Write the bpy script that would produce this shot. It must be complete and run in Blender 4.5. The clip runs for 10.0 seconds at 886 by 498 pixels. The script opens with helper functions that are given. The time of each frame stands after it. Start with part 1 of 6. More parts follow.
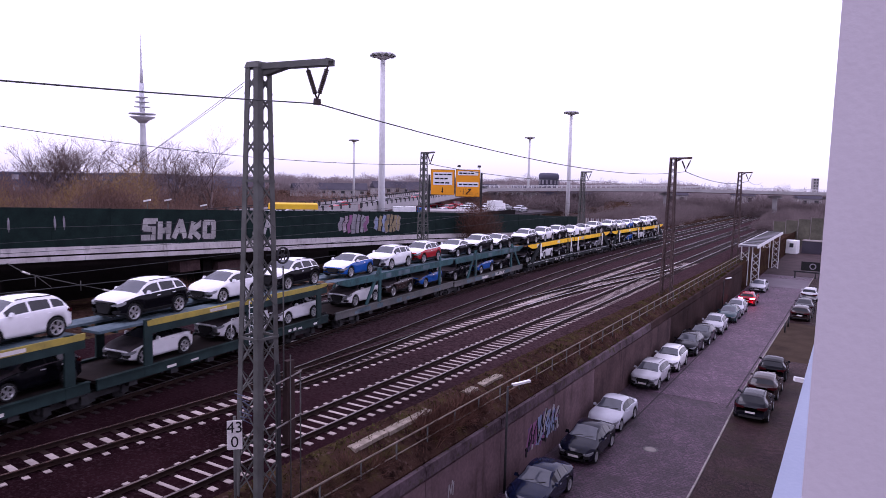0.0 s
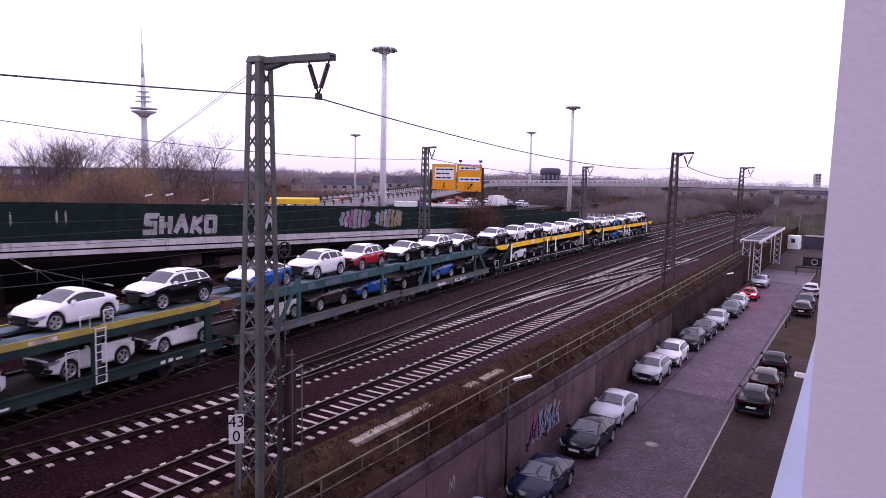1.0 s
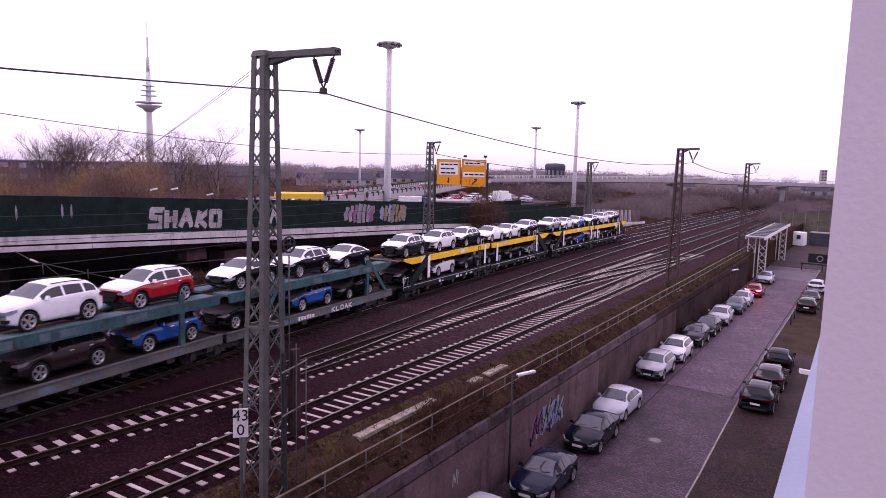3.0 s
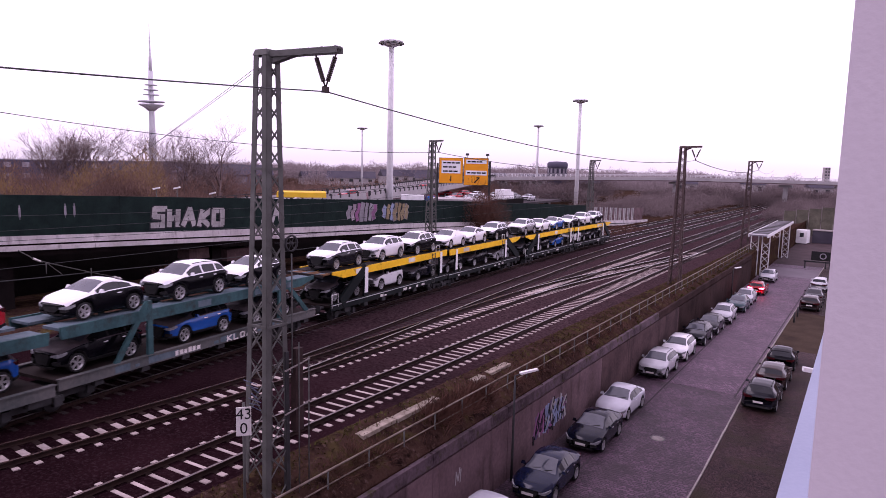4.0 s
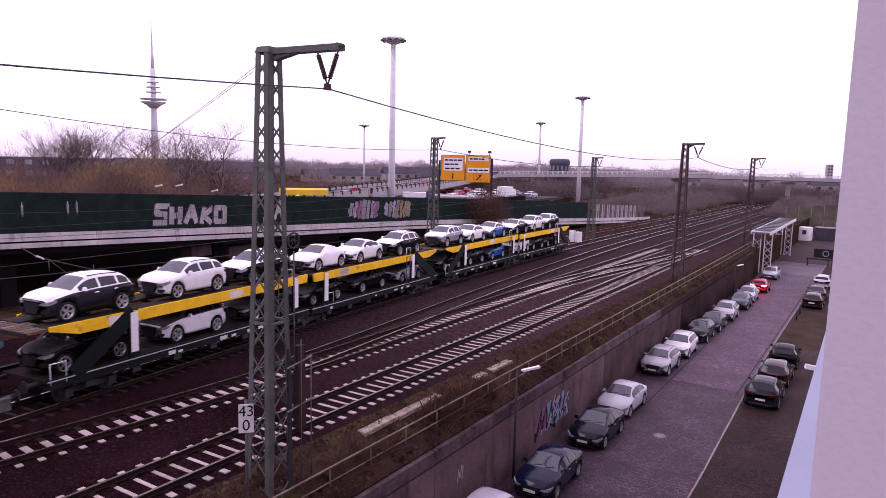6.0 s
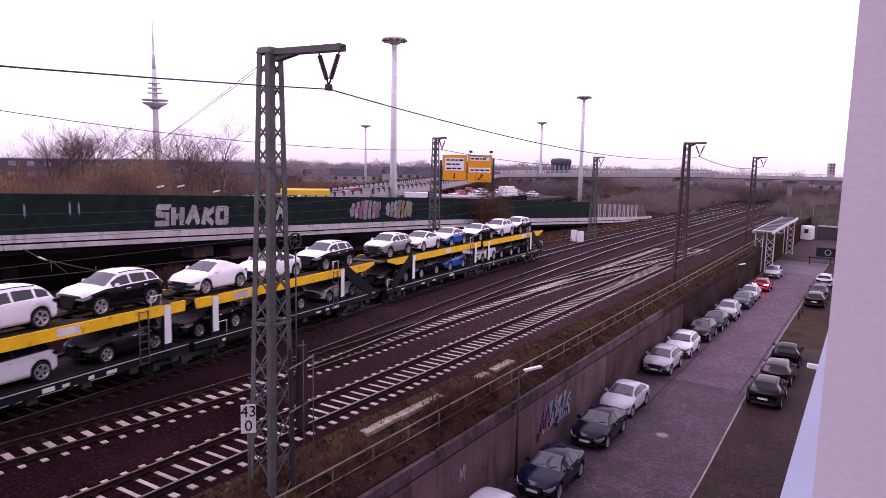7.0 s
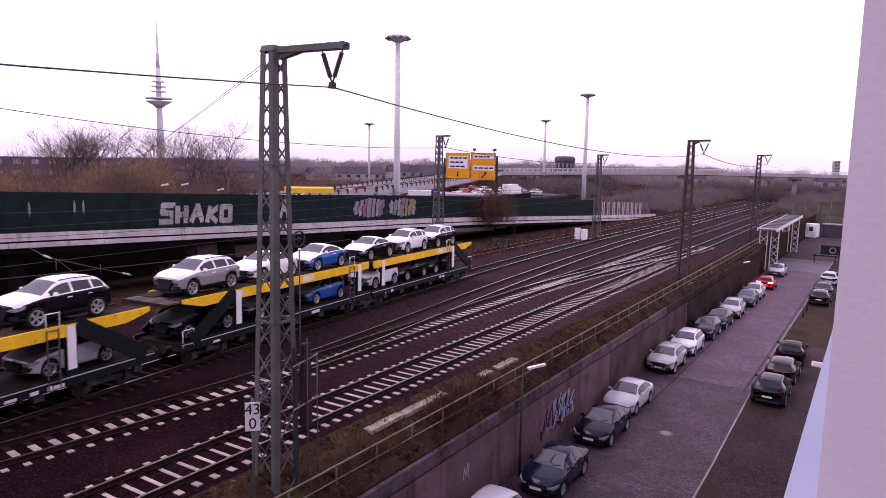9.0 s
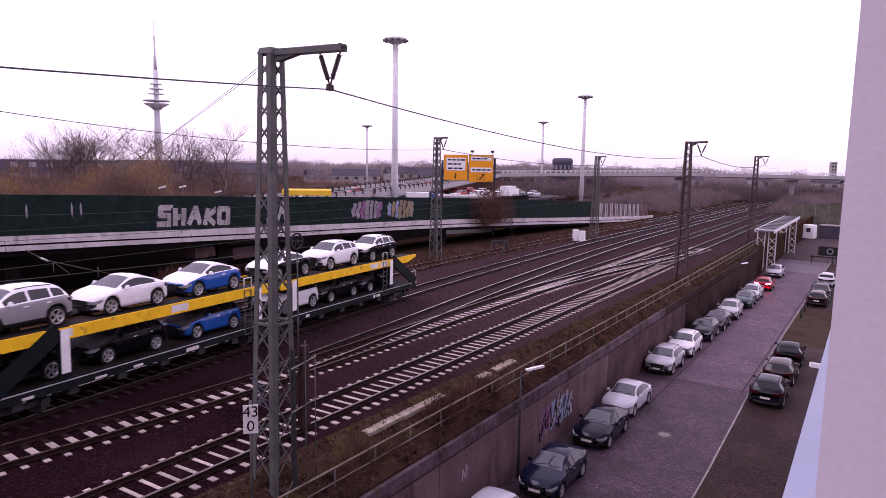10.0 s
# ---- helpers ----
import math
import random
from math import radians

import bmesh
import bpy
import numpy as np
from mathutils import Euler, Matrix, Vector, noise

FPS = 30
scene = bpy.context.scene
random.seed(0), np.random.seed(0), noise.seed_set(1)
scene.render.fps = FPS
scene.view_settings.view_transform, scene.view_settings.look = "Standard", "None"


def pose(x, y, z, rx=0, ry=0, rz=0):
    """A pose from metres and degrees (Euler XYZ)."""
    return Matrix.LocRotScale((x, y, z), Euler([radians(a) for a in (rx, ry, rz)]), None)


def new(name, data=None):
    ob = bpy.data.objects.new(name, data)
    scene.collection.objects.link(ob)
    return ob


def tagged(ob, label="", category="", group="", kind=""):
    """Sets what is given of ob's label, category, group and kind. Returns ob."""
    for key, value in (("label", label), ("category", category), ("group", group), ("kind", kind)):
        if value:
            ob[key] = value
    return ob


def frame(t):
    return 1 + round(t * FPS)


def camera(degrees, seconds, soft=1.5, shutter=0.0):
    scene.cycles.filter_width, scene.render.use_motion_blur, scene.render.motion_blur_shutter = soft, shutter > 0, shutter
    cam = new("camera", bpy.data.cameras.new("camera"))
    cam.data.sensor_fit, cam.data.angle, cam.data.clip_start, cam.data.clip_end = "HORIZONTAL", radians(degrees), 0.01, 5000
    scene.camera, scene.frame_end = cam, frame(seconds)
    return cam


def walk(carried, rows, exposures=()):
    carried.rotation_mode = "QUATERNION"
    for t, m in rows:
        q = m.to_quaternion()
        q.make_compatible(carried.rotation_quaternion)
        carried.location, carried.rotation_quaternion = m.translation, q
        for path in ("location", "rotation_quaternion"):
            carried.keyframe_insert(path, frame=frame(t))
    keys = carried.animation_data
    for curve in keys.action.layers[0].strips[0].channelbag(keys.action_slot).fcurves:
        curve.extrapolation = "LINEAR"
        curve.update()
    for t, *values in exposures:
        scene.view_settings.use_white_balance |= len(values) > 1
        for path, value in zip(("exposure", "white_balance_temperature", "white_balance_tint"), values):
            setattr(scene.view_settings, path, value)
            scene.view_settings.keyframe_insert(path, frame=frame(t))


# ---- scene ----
# ---------------------------------------------------------------- camera
cam = camera(66.0, 10.0, soft=0.6, shutter=0.25)
EYE = (0.0, 0.0, 9.2)
TURNS = [  # seconds, yaw, pitch, roll
    (0, 32.083, -6.327, -1.196),
    (0.5, 32.143, -6.431, -1.181),
    (1, 32.206, -6.752, -1.251),
    (1.5, 32.365, -7.090, -1.267),
    (2, 32.339, -7.043, -1.302),
    (2.5, 32.439, -7.078, -1.412),
    (4, 32.775, -7.306, -1.296),
    (4.5, 32.789, -7.297, -1.322),
    (5, 32.659, -7.201, -1.390),
    (5.5, 32.850, -7.450, -1.400),
    (7, 33.061, -7.537, -1.087),
    (7.5, 32.988, -7.547, -0.969),
    (8, 33.243, -7.632, -0.835),
    (8.5, 33.329, -7.528, -0.917),
    (9, 33.359, -7.711, -1.020),
    (9.5, 33.230, -7.654, -1.072),
    (10, 33.177, -7.551, -0.924),
]
walk(cam, [(t, pose(*EYE, 90 + p, r, y)) for t, y, p, r in TURNS],
     exposures=[(0.0, 0.44, 5660, 44), (1.0, 0.46, 5860, 47), (5.5, 0.48, 6200, 53), (10.0, 0.46, 6200, 53)])

# ---------------------------------------------------------------- light: overcast winter sky
world = bpy.data.worlds.new("overcast_sky")
scene.world = world
world.use_nodes = True
wn, wl = world.node_tree.nodes, world.node_tree.links
sky = wn.new("ShaderNodeTexSky")
sky.sky_type = "NISHITA"
sky.sun_disc = False
sky.sun_elevation, sky.sun_rotation = radians(50), radians(60)
sky.dust_density, sky.air_density, sky.altitude = 1.2, 1.0, 50
grey = wn.new("ShaderNodeHueSaturation")
grey.inputs["Saturation"].default_value = 0.12
wl.new(sky.outputs[0], grey.inputs["Color"])
cloud = wn.new("ShaderNodeMixRGB")
cloud.inputs[0].default_value = 0.45
cloud.inputs[2].default_value = (7.0, 6.85, 7.1, 1)
wl.new(grey.outputs[0], cloud.inputs[1])
wl.new(cloud.outputs[0], wn["Background"].inputs["Color"])
wn["Background"].inputs["Strength"].default_value = 0.15
sun = new("sun", bpy.data.lights.new("sun", "SUN"))
sun.data.energy, sun.data.angle, sun.data.color = 1.0, radians(40), (1.0, 0.97, 0.93)
sun.matrix_world = pose(0, 0, 60, 40, 0, -60)


# ---------------------------------------------------------------- materials
def material(name, c1, c2=None, rough=0.7, metal=0.0, scale=4.0, bump=0.0, coat=0.0, vary=0.0, fine=60.0, spec=0.15, emit=None):
    """Two-scale noise between two base colours, with fine relief."""
    m = bpy.data.materials.new(name)
    m.use_nodes = True
    n, l = m.node_tree.nodes, m.node_tree.links
    b = n["Principled BSDF"]
    c2 = c2 or tuple(v * 0.75 for v in c1)
    geo = n.new("ShaderNodeNewGeometry") if scale < 1.5 else n.new("ShaderNodeTexCoord")
    vec = geo.outputs["Position"] if scale < 1.5 else geo.outputs["Object"]
    big, small = n.new("ShaderNodeTexNoise"), n.new("ShaderNodeTexNoise")
    for node, s, d in ((big, scale, 5), (small, fine, 3)):
        node.inputs["Scale"].default_value, node.inputs["Detail"].default_value = s, d
        l.new(vec, node.inputs["Vector"])
    add = n.new("ShaderNodeMath")
    add.operation = "MULTIPLY_ADD"
    add.inputs[1].default_value = 0.45
    l.new(small.outputs[0], add.inputs[0])
    l.new(big.outputs[0], add.inputs[2])
    ramp = n.new("ShaderNodeValToRGB")
    ramp.color_ramp.elements[0].position, ramp.color_ramp.elements[1].position = 0.45, 0.98
    ramp.color_ramp.elements[0].color, ramp.color_ramp.elements[1].color = (*c2, 1), (*c1, 1)
    l.new(add.outputs[0], ramp.inputs[0])
    out = ramp.outputs[0]
    if vary:
        info, hs, mul = n.new("ShaderNodeObjectInfo"), n.new("ShaderNodeHueSaturation"), n.new("ShaderNodeMath")
        mul.operation = "MULTIPLY_ADD"
        mul.inputs[1].default_value, mul.inputs[2].default_value = vary, 1 - vary / 2
        l.new(info.outputs["Random"], mul.inputs[0])
        l.new(mul.outputs[0], hs.inputs["Value"])
        l.new(out, hs.inputs["Color"])
        out = hs.outputs[0]
    l.new(out, b.inputs["Base Color"])
    b.inputs["Roughness"].default_value, b.inputs["Metallic"].default_value = rough, metal
    b.inputs["Specular IOR Level"].default_value = spec
    b.inputs["Coat Weight"].default_value, b.inputs["Coat Roughness"].default_value = coat, 0.06
    if bump:
        bp = n.new("ShaderNodeBump")
        bp.inputs["Strength"].default_value, bp.inputs["Distance"].default_value = bump, 0.03
        l.new(add.outputs[0], bp.inputs["Height"])
        l.new(bp.outputs[0], b.inputs["Normal"])
    if emit:
        b.inputs["Emission Color"].default_value, b.inputs["Emission Strength"].default_value = (*emit[:3], 1), emit[3]
    return m


def cobble_material(name, c1, c2, cell, gloss=0.3):
    """Coursed setts, uneven in tone, with dark joints."""
    m = material(name, c1, c2, rough=0.62, scale=0.35, fine=7.0, bump=0.2, spec=gloss)
    n, l = m.node_tree.nodes, m.node_tree.links
    b = n["Principled BSDF"]
    geo = n.new("ShaderNodeNewGeometry")
    wob = n.new("ShaderNodeTexNoise")
    wob.inputs["Scale"].default_value, wob.inputs["Detail"].default_value = 1.1, 5
    l.new(geo.outputs["Position"], wob.inputs["Vector"])
    shift = n.new("ShaderNodeVectorMath")
    shift.operation = "MULTIPLY_ADD"
    shift.inputs[1].default_value = (0.55, 0.55, 0.0)
    l.new(wob.outputs["Color"], shift.inputs[0])
    l.new(geo.outputs["Position"], shift.inputs[2])
    bk = n.new("ShaderNodeTexBrick")
    bk.inputs["Scale"].default_value = 1.0
    bk.inputs["Brick Width"].default_value, bk.inputs["Row Height"].default_value = cell * 1.25, cell
    bk.inputs["Mortar Size"].default_value, bk.inputs["Mortar Smooth"].default_value = cell * 0.13, 0.5
    bk.inputs["Color1"].default_value, bk.inputs["Color2"].default_value, bk.inputs["Mortar"].default_value = (1.5, 1.48, 1.42, 1), (0.6, 0.6, 0.6, 1), (0.2, 0.19, 0.19, 1)
    l.new(shift.outputs[0], bk.inputs["Vector"])
    base = b.inputs["Base Color"].links[0].from_socket
    mix = n.new("ShaderNodeMixRGB")
    mix.blend_type, mix.inputs[0].default_value = "MULTIPLY", 1.0
    l.new(base, mix.inputs[1])
    l.new(bk.outputs["Color"], mix.inputs[2])
    l.new(mix.outputs[0], b.inputs["Base Color"])
    bp = n.new("ShaderNodeBump")
    bp.invert = True
    bp.inputs["Strength"].default_value, bp.inputs["Distance"].default_value = 0.7, 0.03
    l.new(bk.outputs["Fac"], bp.inputs["Height"])
    l.new(bp.outputs[0], b.inputs["Normal"])
    return m


def patches(m, colour, scale, lo, hi, seed=0.0, stretch=(1, 1, 1), ramp_y=None):
    """Lays irregular patches of a second colour over a material; stretch makes streaks, ramp_y lets them set in along the line."""
    n, l = m.node_tree.nodes, m.node_tree.links
    b = n["Principled BSDF"]
    base = b.inputs["Base Color"].links[0].from_socket
    geo, mul, tex, rng = n.new("ShaderNodeNewGeometry"), n.new("ShaderNodeVectorMath"), n.new("ShaderNodeTexNoise"), n.new("ShaderNodeMapRange")
    mul.operation = "MULTIPLY_ADD"
    mul.inputs[1].default_value, mul.inputs[2].default_value = stretch, (seed, seed * 1.7, 0)
    l.new(geo.outputs["Position"], mul.inputs[0])
    tex.inputs["Scale"].default_value, tex.inputs["Detail"].default_value, tex.inputs["Roughness"].default_value = scale, 6, 0.65
    l.new(mul.outputs[0], tex.inputs["Vector"])
    rng.inputs["From Min"].default_value, rng.inputs["From Max"].default_value = lo, hi
    l.new(tex.outputs[0], rng.inputs["Value"])
    fac = rng.outputs[0]
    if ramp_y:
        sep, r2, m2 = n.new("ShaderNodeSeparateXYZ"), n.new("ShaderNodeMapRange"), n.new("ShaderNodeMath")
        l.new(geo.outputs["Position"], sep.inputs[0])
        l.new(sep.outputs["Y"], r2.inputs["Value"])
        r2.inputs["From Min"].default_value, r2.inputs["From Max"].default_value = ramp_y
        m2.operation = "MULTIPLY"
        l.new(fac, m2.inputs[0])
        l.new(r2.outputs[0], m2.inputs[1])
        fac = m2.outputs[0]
    mix = n.new("ShaderNodeMixRGB")
    mix.inputs[2].default_value = (*colour, 1)
    l.new(fac, mix.inputs[0])
    l.new(base, mix.inputs[1])
    l.new(mix.outputs[0], b.inputs["Base Color"])
    return m


M = {}
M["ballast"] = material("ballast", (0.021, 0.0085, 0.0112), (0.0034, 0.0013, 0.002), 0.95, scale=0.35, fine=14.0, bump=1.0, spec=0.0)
M["soil"] = material("weedy_soil", (0.064, 0.036, 0.027), (0.017, 0.0092, 0.008), 0.95, scale=0.6, fine=12.0, bump=1.0, spec=0.0)
patches(M["ballast"], (0.034, 0.019, 0.022), 9.0, 0.5, 0.72, 3.0)
# Paler patches set in between y 17 and 36.
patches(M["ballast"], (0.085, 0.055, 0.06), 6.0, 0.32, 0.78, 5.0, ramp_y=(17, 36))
patches(M["soil"], (0.058, 0.046, 0.017), 0.9, 0.52, 0.68, 7.0)
patches(M["soil"], (0.012, 0.007, 0.006), 2.2, 0.52, 0.66, 11.0)
patches(M["soil"], (0.1, 0.064, 0.055), 5.0, 0.56, 0.72, 2.0)
M["sleeper"] = material("sleeper_concrete", (0.47, 0.4, 0.375), (0.26, 0.21, 0.19), 0.85, scale=3.0, vary=0.35, bump=0.2, spec=0.2)
M["sleeper_wood"] = material("sleeper_old", (0.034, 0.023, 0.022), (0.013, 0.0085, 0.0085), 0.85, scale=3.0, vary=0.5, bump=0.3, spec=0.2)
M["trough_lid"] = material("stained_trough_lid", (0.34, 0.29, 0.24), (0.13, 0.105, 0.075), 0.9, scale=2.2, fine=12.0, vary=0.4, bump=0.2)
M["rail_shiny"] = material("rail_polished", (0.62, 0.58, 0.57), (0.42, 0.38, 0.37), 0.28, metal=0.9, scale=3.0)
M["rail_side"] = material("rail_rust", (0.03, 0.015, 0.012), (0.015, 0.008, 0.007), 0.8, scale=3.0)
M["rail_top"] = material("rail_running_face", (0.105, 0.066, 0.056), (0.05, 0.03, 0.026), 0.25, scale=3.0, spec=0.6)
M["steel_grey"] = material("grey_green_steel", (0.115, 0.118, 0.11), (0.065, 0.065, 0.06), 0.6, scale=2.0, bump=0.1)
M["steel_brown"] = material("rusty_brown_steel", (0.1, 0.068, 0.064), (0.05, 0.034, 0.032), 0.7, scale=2.0, bump=0.1)
M["steel_dark"] = material("dark_steel", (0.045, 0.045, 0.048), (0.025, 0.025, 0.025), 0.6, scale=3.0)
M["lamp_grey"] = material("galvanised_pole", (0.68, 0.68, 0.69), (0.55, 0.55, 0.56), 0.55, scale=2.0)
M["insulator"] = material("brown_ceramic", (0.05, 0.035, 0.03), (0.03, 0.02, 0.02), 0.3, scale=5.0)
M["wire"] = material("weathered_wire", (0.06, 0.065, 0.065), (0.04, 0.04, 0.04), 0.6, scale=2.0)
M["concrete"] = material("weathered_concrete", (0.3, 0.27, 0.26), (0.13, 0.115, 0.11), 0.9, scale=0.9, fine=10.0, bump=0.3, spec=0.2)
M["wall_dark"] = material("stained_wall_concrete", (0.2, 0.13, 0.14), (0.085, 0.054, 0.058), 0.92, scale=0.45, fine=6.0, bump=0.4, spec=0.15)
M["wall_darkest"] = material("darkest_wall_concrete", (0.05, 0.029, 0.027), (0.014, 0.008, 0.008), 0.9, scale=0.5, fine=6.0, bump=0.5, spec=0.05)
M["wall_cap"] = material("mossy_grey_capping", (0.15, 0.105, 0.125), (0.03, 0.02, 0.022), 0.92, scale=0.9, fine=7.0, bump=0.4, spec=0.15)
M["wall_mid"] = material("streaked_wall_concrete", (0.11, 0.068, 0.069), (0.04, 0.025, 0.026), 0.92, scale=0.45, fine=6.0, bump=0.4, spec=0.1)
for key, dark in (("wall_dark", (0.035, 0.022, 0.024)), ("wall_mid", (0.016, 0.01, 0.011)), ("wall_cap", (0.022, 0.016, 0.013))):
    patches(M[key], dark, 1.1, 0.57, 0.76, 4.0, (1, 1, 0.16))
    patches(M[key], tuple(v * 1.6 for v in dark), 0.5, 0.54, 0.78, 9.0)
patches(M["wall_cap"], (0.05, 0.045, 0.018), 1.6, 0.54, 0.66, 21.0)
M["rail_tube"] = material("weathered_handrail", (0.24, 0.2, 0.165), (0.1, 0.075, 0.06), 0.7, scale=1.4, fine=8.0)
M["rust_post"] = material("rusty_brown_casing", (0.06, 0.036, 0.034), (0.028, 0.017, 0.017), 0.85, scale=1.5, fine=8.0, bump=0.2)
M["sheet_blue"] = material("pale_blue_plastic", (0.16, 0.19, 0.27), (0.07, 0.085, 0.13), 0.4, scale=3.0)
M["parapet"] = material("pale_parapet_concrete", (0.6, 0.56, 0.57), (0.34, 0.31, 0.31), 0.9, scale=0.6, fine=8.0, bump=0.3)
patches(M["parapet"], (0.14, 0.12, 0.12), 1.2, 0.56, 0.76, 3.0, (1, 1, 0.3))
# Near-black concrete: the shade under the ramp is put into the colour.
M["shade_dark"] = material("shade_dark_concrete", (0.012, 0.008, 0.008), (0.003, 0.002, 0.002), 0.95, scale=0.5, fine=6.0)
M["noise_green"] = material("green_barrier_sheet", (0.011, 0.024, 0.021), (0.005, 0.011, 0.0105), 0.75, scale=1.2, fine=9.0, spec=0.08)
M["paint_white"] = material("white_spray_paint", (0.42, 0.4, 0.4), (0.2, 0.19, 0.19), 0.7, scale=1.2, fine=8.0)
M["paint_grey"] = material("greyish_spray_paint", (0.3, 0.28, 0.31), (0.15, 0.14, 0.16), 0.7, scale=1.2, fine=8.0)
M["paint_pale"] = material("pale_pinkish_spray_paint", (0.42, 0.36, 0.4), (0.2, 0.15, 0.18), 0.7, scale=1.2, fine=8.0)
M["paint_sand"] = material("sandy_spray_paint", (0.3, 0.24, 0.13), (0.15, 0.12, 0.08), 0.7, scale=1.2)
M["paint_orange"] = material("orange_spray_paint", (0.42, 0.2, 0.07), (0.2, 0.11, 0.06), 0.7, scale=1.2)
M["paint_pink"] = material("pink_spray_paint", (0.3, 0.12, 0.24), (0.14, 0.07, 0.13), 0.7, scale=1.2)
M["paint_violet"] = material("dull_violet_spray_paint", (0.16, 0.11, 0.22), (0.07, 0.05, 0.09), 0.7, scale=1.2)
M["paint_blue"] = material("pale_blue_spray_paint", (0.3, 0.36, 0.5), (0.12, 0.15, 0.25), 0.7, scale=1.2)
M["paint_black"] = material("black_spray_paint", (0.02, 0.02, 0.025), None, 0.6)
M["road"] = cobble_material("cobbled_road", (0.152, 0.088, 0.136), (0.07, 0.04, 0.062), 0.17)
M["road_dark"] = cobble_material("dark_cobbled_road", (0.1, 0.055, 0.086), (0.042, 0.024, 0.037), 0.17)
patches(M["road"], (0.05, 0.029, 0.044), 0.5, 0.52, 0.72, 1.0)
patches(M["road_dark"], (0.024, 0.014, 0.018), 0.45, 0.46, 0.7, 6.0)
M["asphalt"] = material("old_asphalt", (0.066, 0.054, 0.06), (0.036, 0.03, 0.033), 0.9, scale=0.5, fine=12.0, bump=0.4)
M["yard_dirt"] = material("gritty_yard_surface", (0.07, 0.047, 0.05), (0.035, 0.023, 0.025), 0.9, scale=0.4, fine=8.0, bump=0.3)
# Asphalt lightened so that its base colour carries the reflected sky.
M["sheen_grey"] = material("sheen_grey_asphalt", (0.15, 0.12, 0.145), (0.1, 0.08, 0.095), 0.7, scale=0.4, fine=6.0, spec=0.3)
M["pavement"] = cobble_material("brown_pavers", (0.062, 0.035, 0.038), (0.023, 0.0125, 0.014), 0.12, 0.06)
patches(M["pavement"], (0.08, 0.05, 0.046), 3.0, 0.58, 0.72, 2.0)
patches(M["pavement"], (0.028, 0.02, 0.013), 0.6, 0.48, 0.66, 8.0)
M["verge"] = material("worn_verge", (0.064, 0.044, 0.03), (0.024, 0.016, 0.013), 0.95, scale=0.5, fine=9.0, bump=0.6, spec=0.05)
M["kerb"] = material("kerb_stone", (0.3, 0.27, 0.255), (0.2, 0.175, 0.165), 0.85, scale=3.0, vary=0.3, bump=0.2)
M["grass_dull"] = material("winter_grass", (0.085, 0.064, 0.028), (0.03, 0.022, 0.012), 0.95, scale=1.0, fine=15.0, spec=0.0)
patches(M["grass_dull"], (0.07, 0.075, 0.02), 0.7, 0.5, 0.65, 3.0)
M["plaster"] = material("lilac_grey_plaster", (0.6, 0.56, 0.6), (0.54, 0.5, 0.54), 0.9, scale=1.2, fine=60.0, bump=0.1, spec=0.2)
M["ledge"] = material("pale_blue_sheet_metal", (0.36, 0.41, 0.52), (0.3, 0.345, 0.45), 0.5, scale=1.2)
M["glass_car"] = material("car_glass", (0.075, 0.08, 0.1), (0.045, 0.05, 0.062), 0.04, scale=2.0, spec=0.9)
M["glass_side"] = material("tinted_car_glass", (0.016, 0.017, 0.021), (0.01, 0.011, 0.013), 0.05, scale=2.0, spec=0.4)
M["tyre"] = material("tyre_rubber", (0.022, 0.022, 0.023), (0.015, 0.015, 0.015), 0.85, scale=8.0)
M["rim"] = material("alloy_rim", (0.55, 0.55, 0.56), (0.45, 0.45, 0.46), 0.3, metal=0.8, scale=8.0)
M["trim"] = material("black_trim", (0.02, 0.02, 0.021), (0.014, 0.014, 0.014), 0.5, scale=8.0)
M["headlight"] = material("headlight_glass", (0.3, 0.31, 0.33), (0.16, 0.17, 0.18), 0.08, scale=8.0, spec=0.9)
M["taillight"] = material("taillight_red", (0.045, 0.005, 0.007), (0.03, 0.004, 0.005), 0.15, scale=8.0)
M["taillight_lit"] = material("taillight_lit", (0.5, 0.02, 0.02), None, 0.2, emit=(1.0, 0.05, 0.07, 24.0))
M["film_white"] = material("white_transport_film", (0.85, 0.85, 0.87), (0.76, 0.76, 0.79), 0.42, scale=2.5, fine=20.0, bump=0.1)
# Dark tops for the cars on the lower deck.
M["film_dark"] = material("dark_grey_film", (0.075, 0.062, 0.068), (0.03, 0.025, 0.028), 0.6, scale=2.5, fine=20.0)


def paint(name, c, metal=0.0, gloss=0.3):
    M[name] = material(name, c, tuple(v * 0.86 for v in c), 0.16, metal * 0.2, scale=1.6, coat=gloss, fine=5.0, spec=gloss)


paint("car_white", (0.8, 0.8, 0.82))
paint("car_black", (0.003, 0.003, 0.005), 0.0, 0.07)
paint("car_anthracite", (0.01, 0.01, 0.015), 0.3, 0.16)
paint("car_blue", (0.008, 0.085, 0.36), 0.2)
paint("car_red", (0.36, 0.01, 0.016), 0.1)
paint("car_silver", (0.46, 0.46, 0.49), 0.35)
paint("car_grey", (0.25, 0.25, 0.26), 0.3)
paint("car_midnight", (0.002, 0.003, 0.012), 0.2, 0.2)
paint("car_pale", (0.5, 0.51, 0.56))
paint("car_navy", (0.004, 0.008, 0.03), 0.2, 0.22)
paint("car_teal", (0.02, 0.05, 0.06), 0.2)
paint("car_brown", (0.025, 0.013, 0.012), 0.2)
M["yellow"] = material("yellow_beam_paint", (0.95, 0.57, 0.008), (0.75, 0.42, 0.008), 0.5, scale=1.4, fine=8.0)
patches(M["yellow"], (0.3, 0.17, 0.03), 1.8, 0.6, 0.72, 2.0)
M["olive"] = material("faded_yellow_paint", (0.42, 0.33, 0.06), (0.24, 0.2, 0.06), 0.65, scale=1.4, fine=8.0)
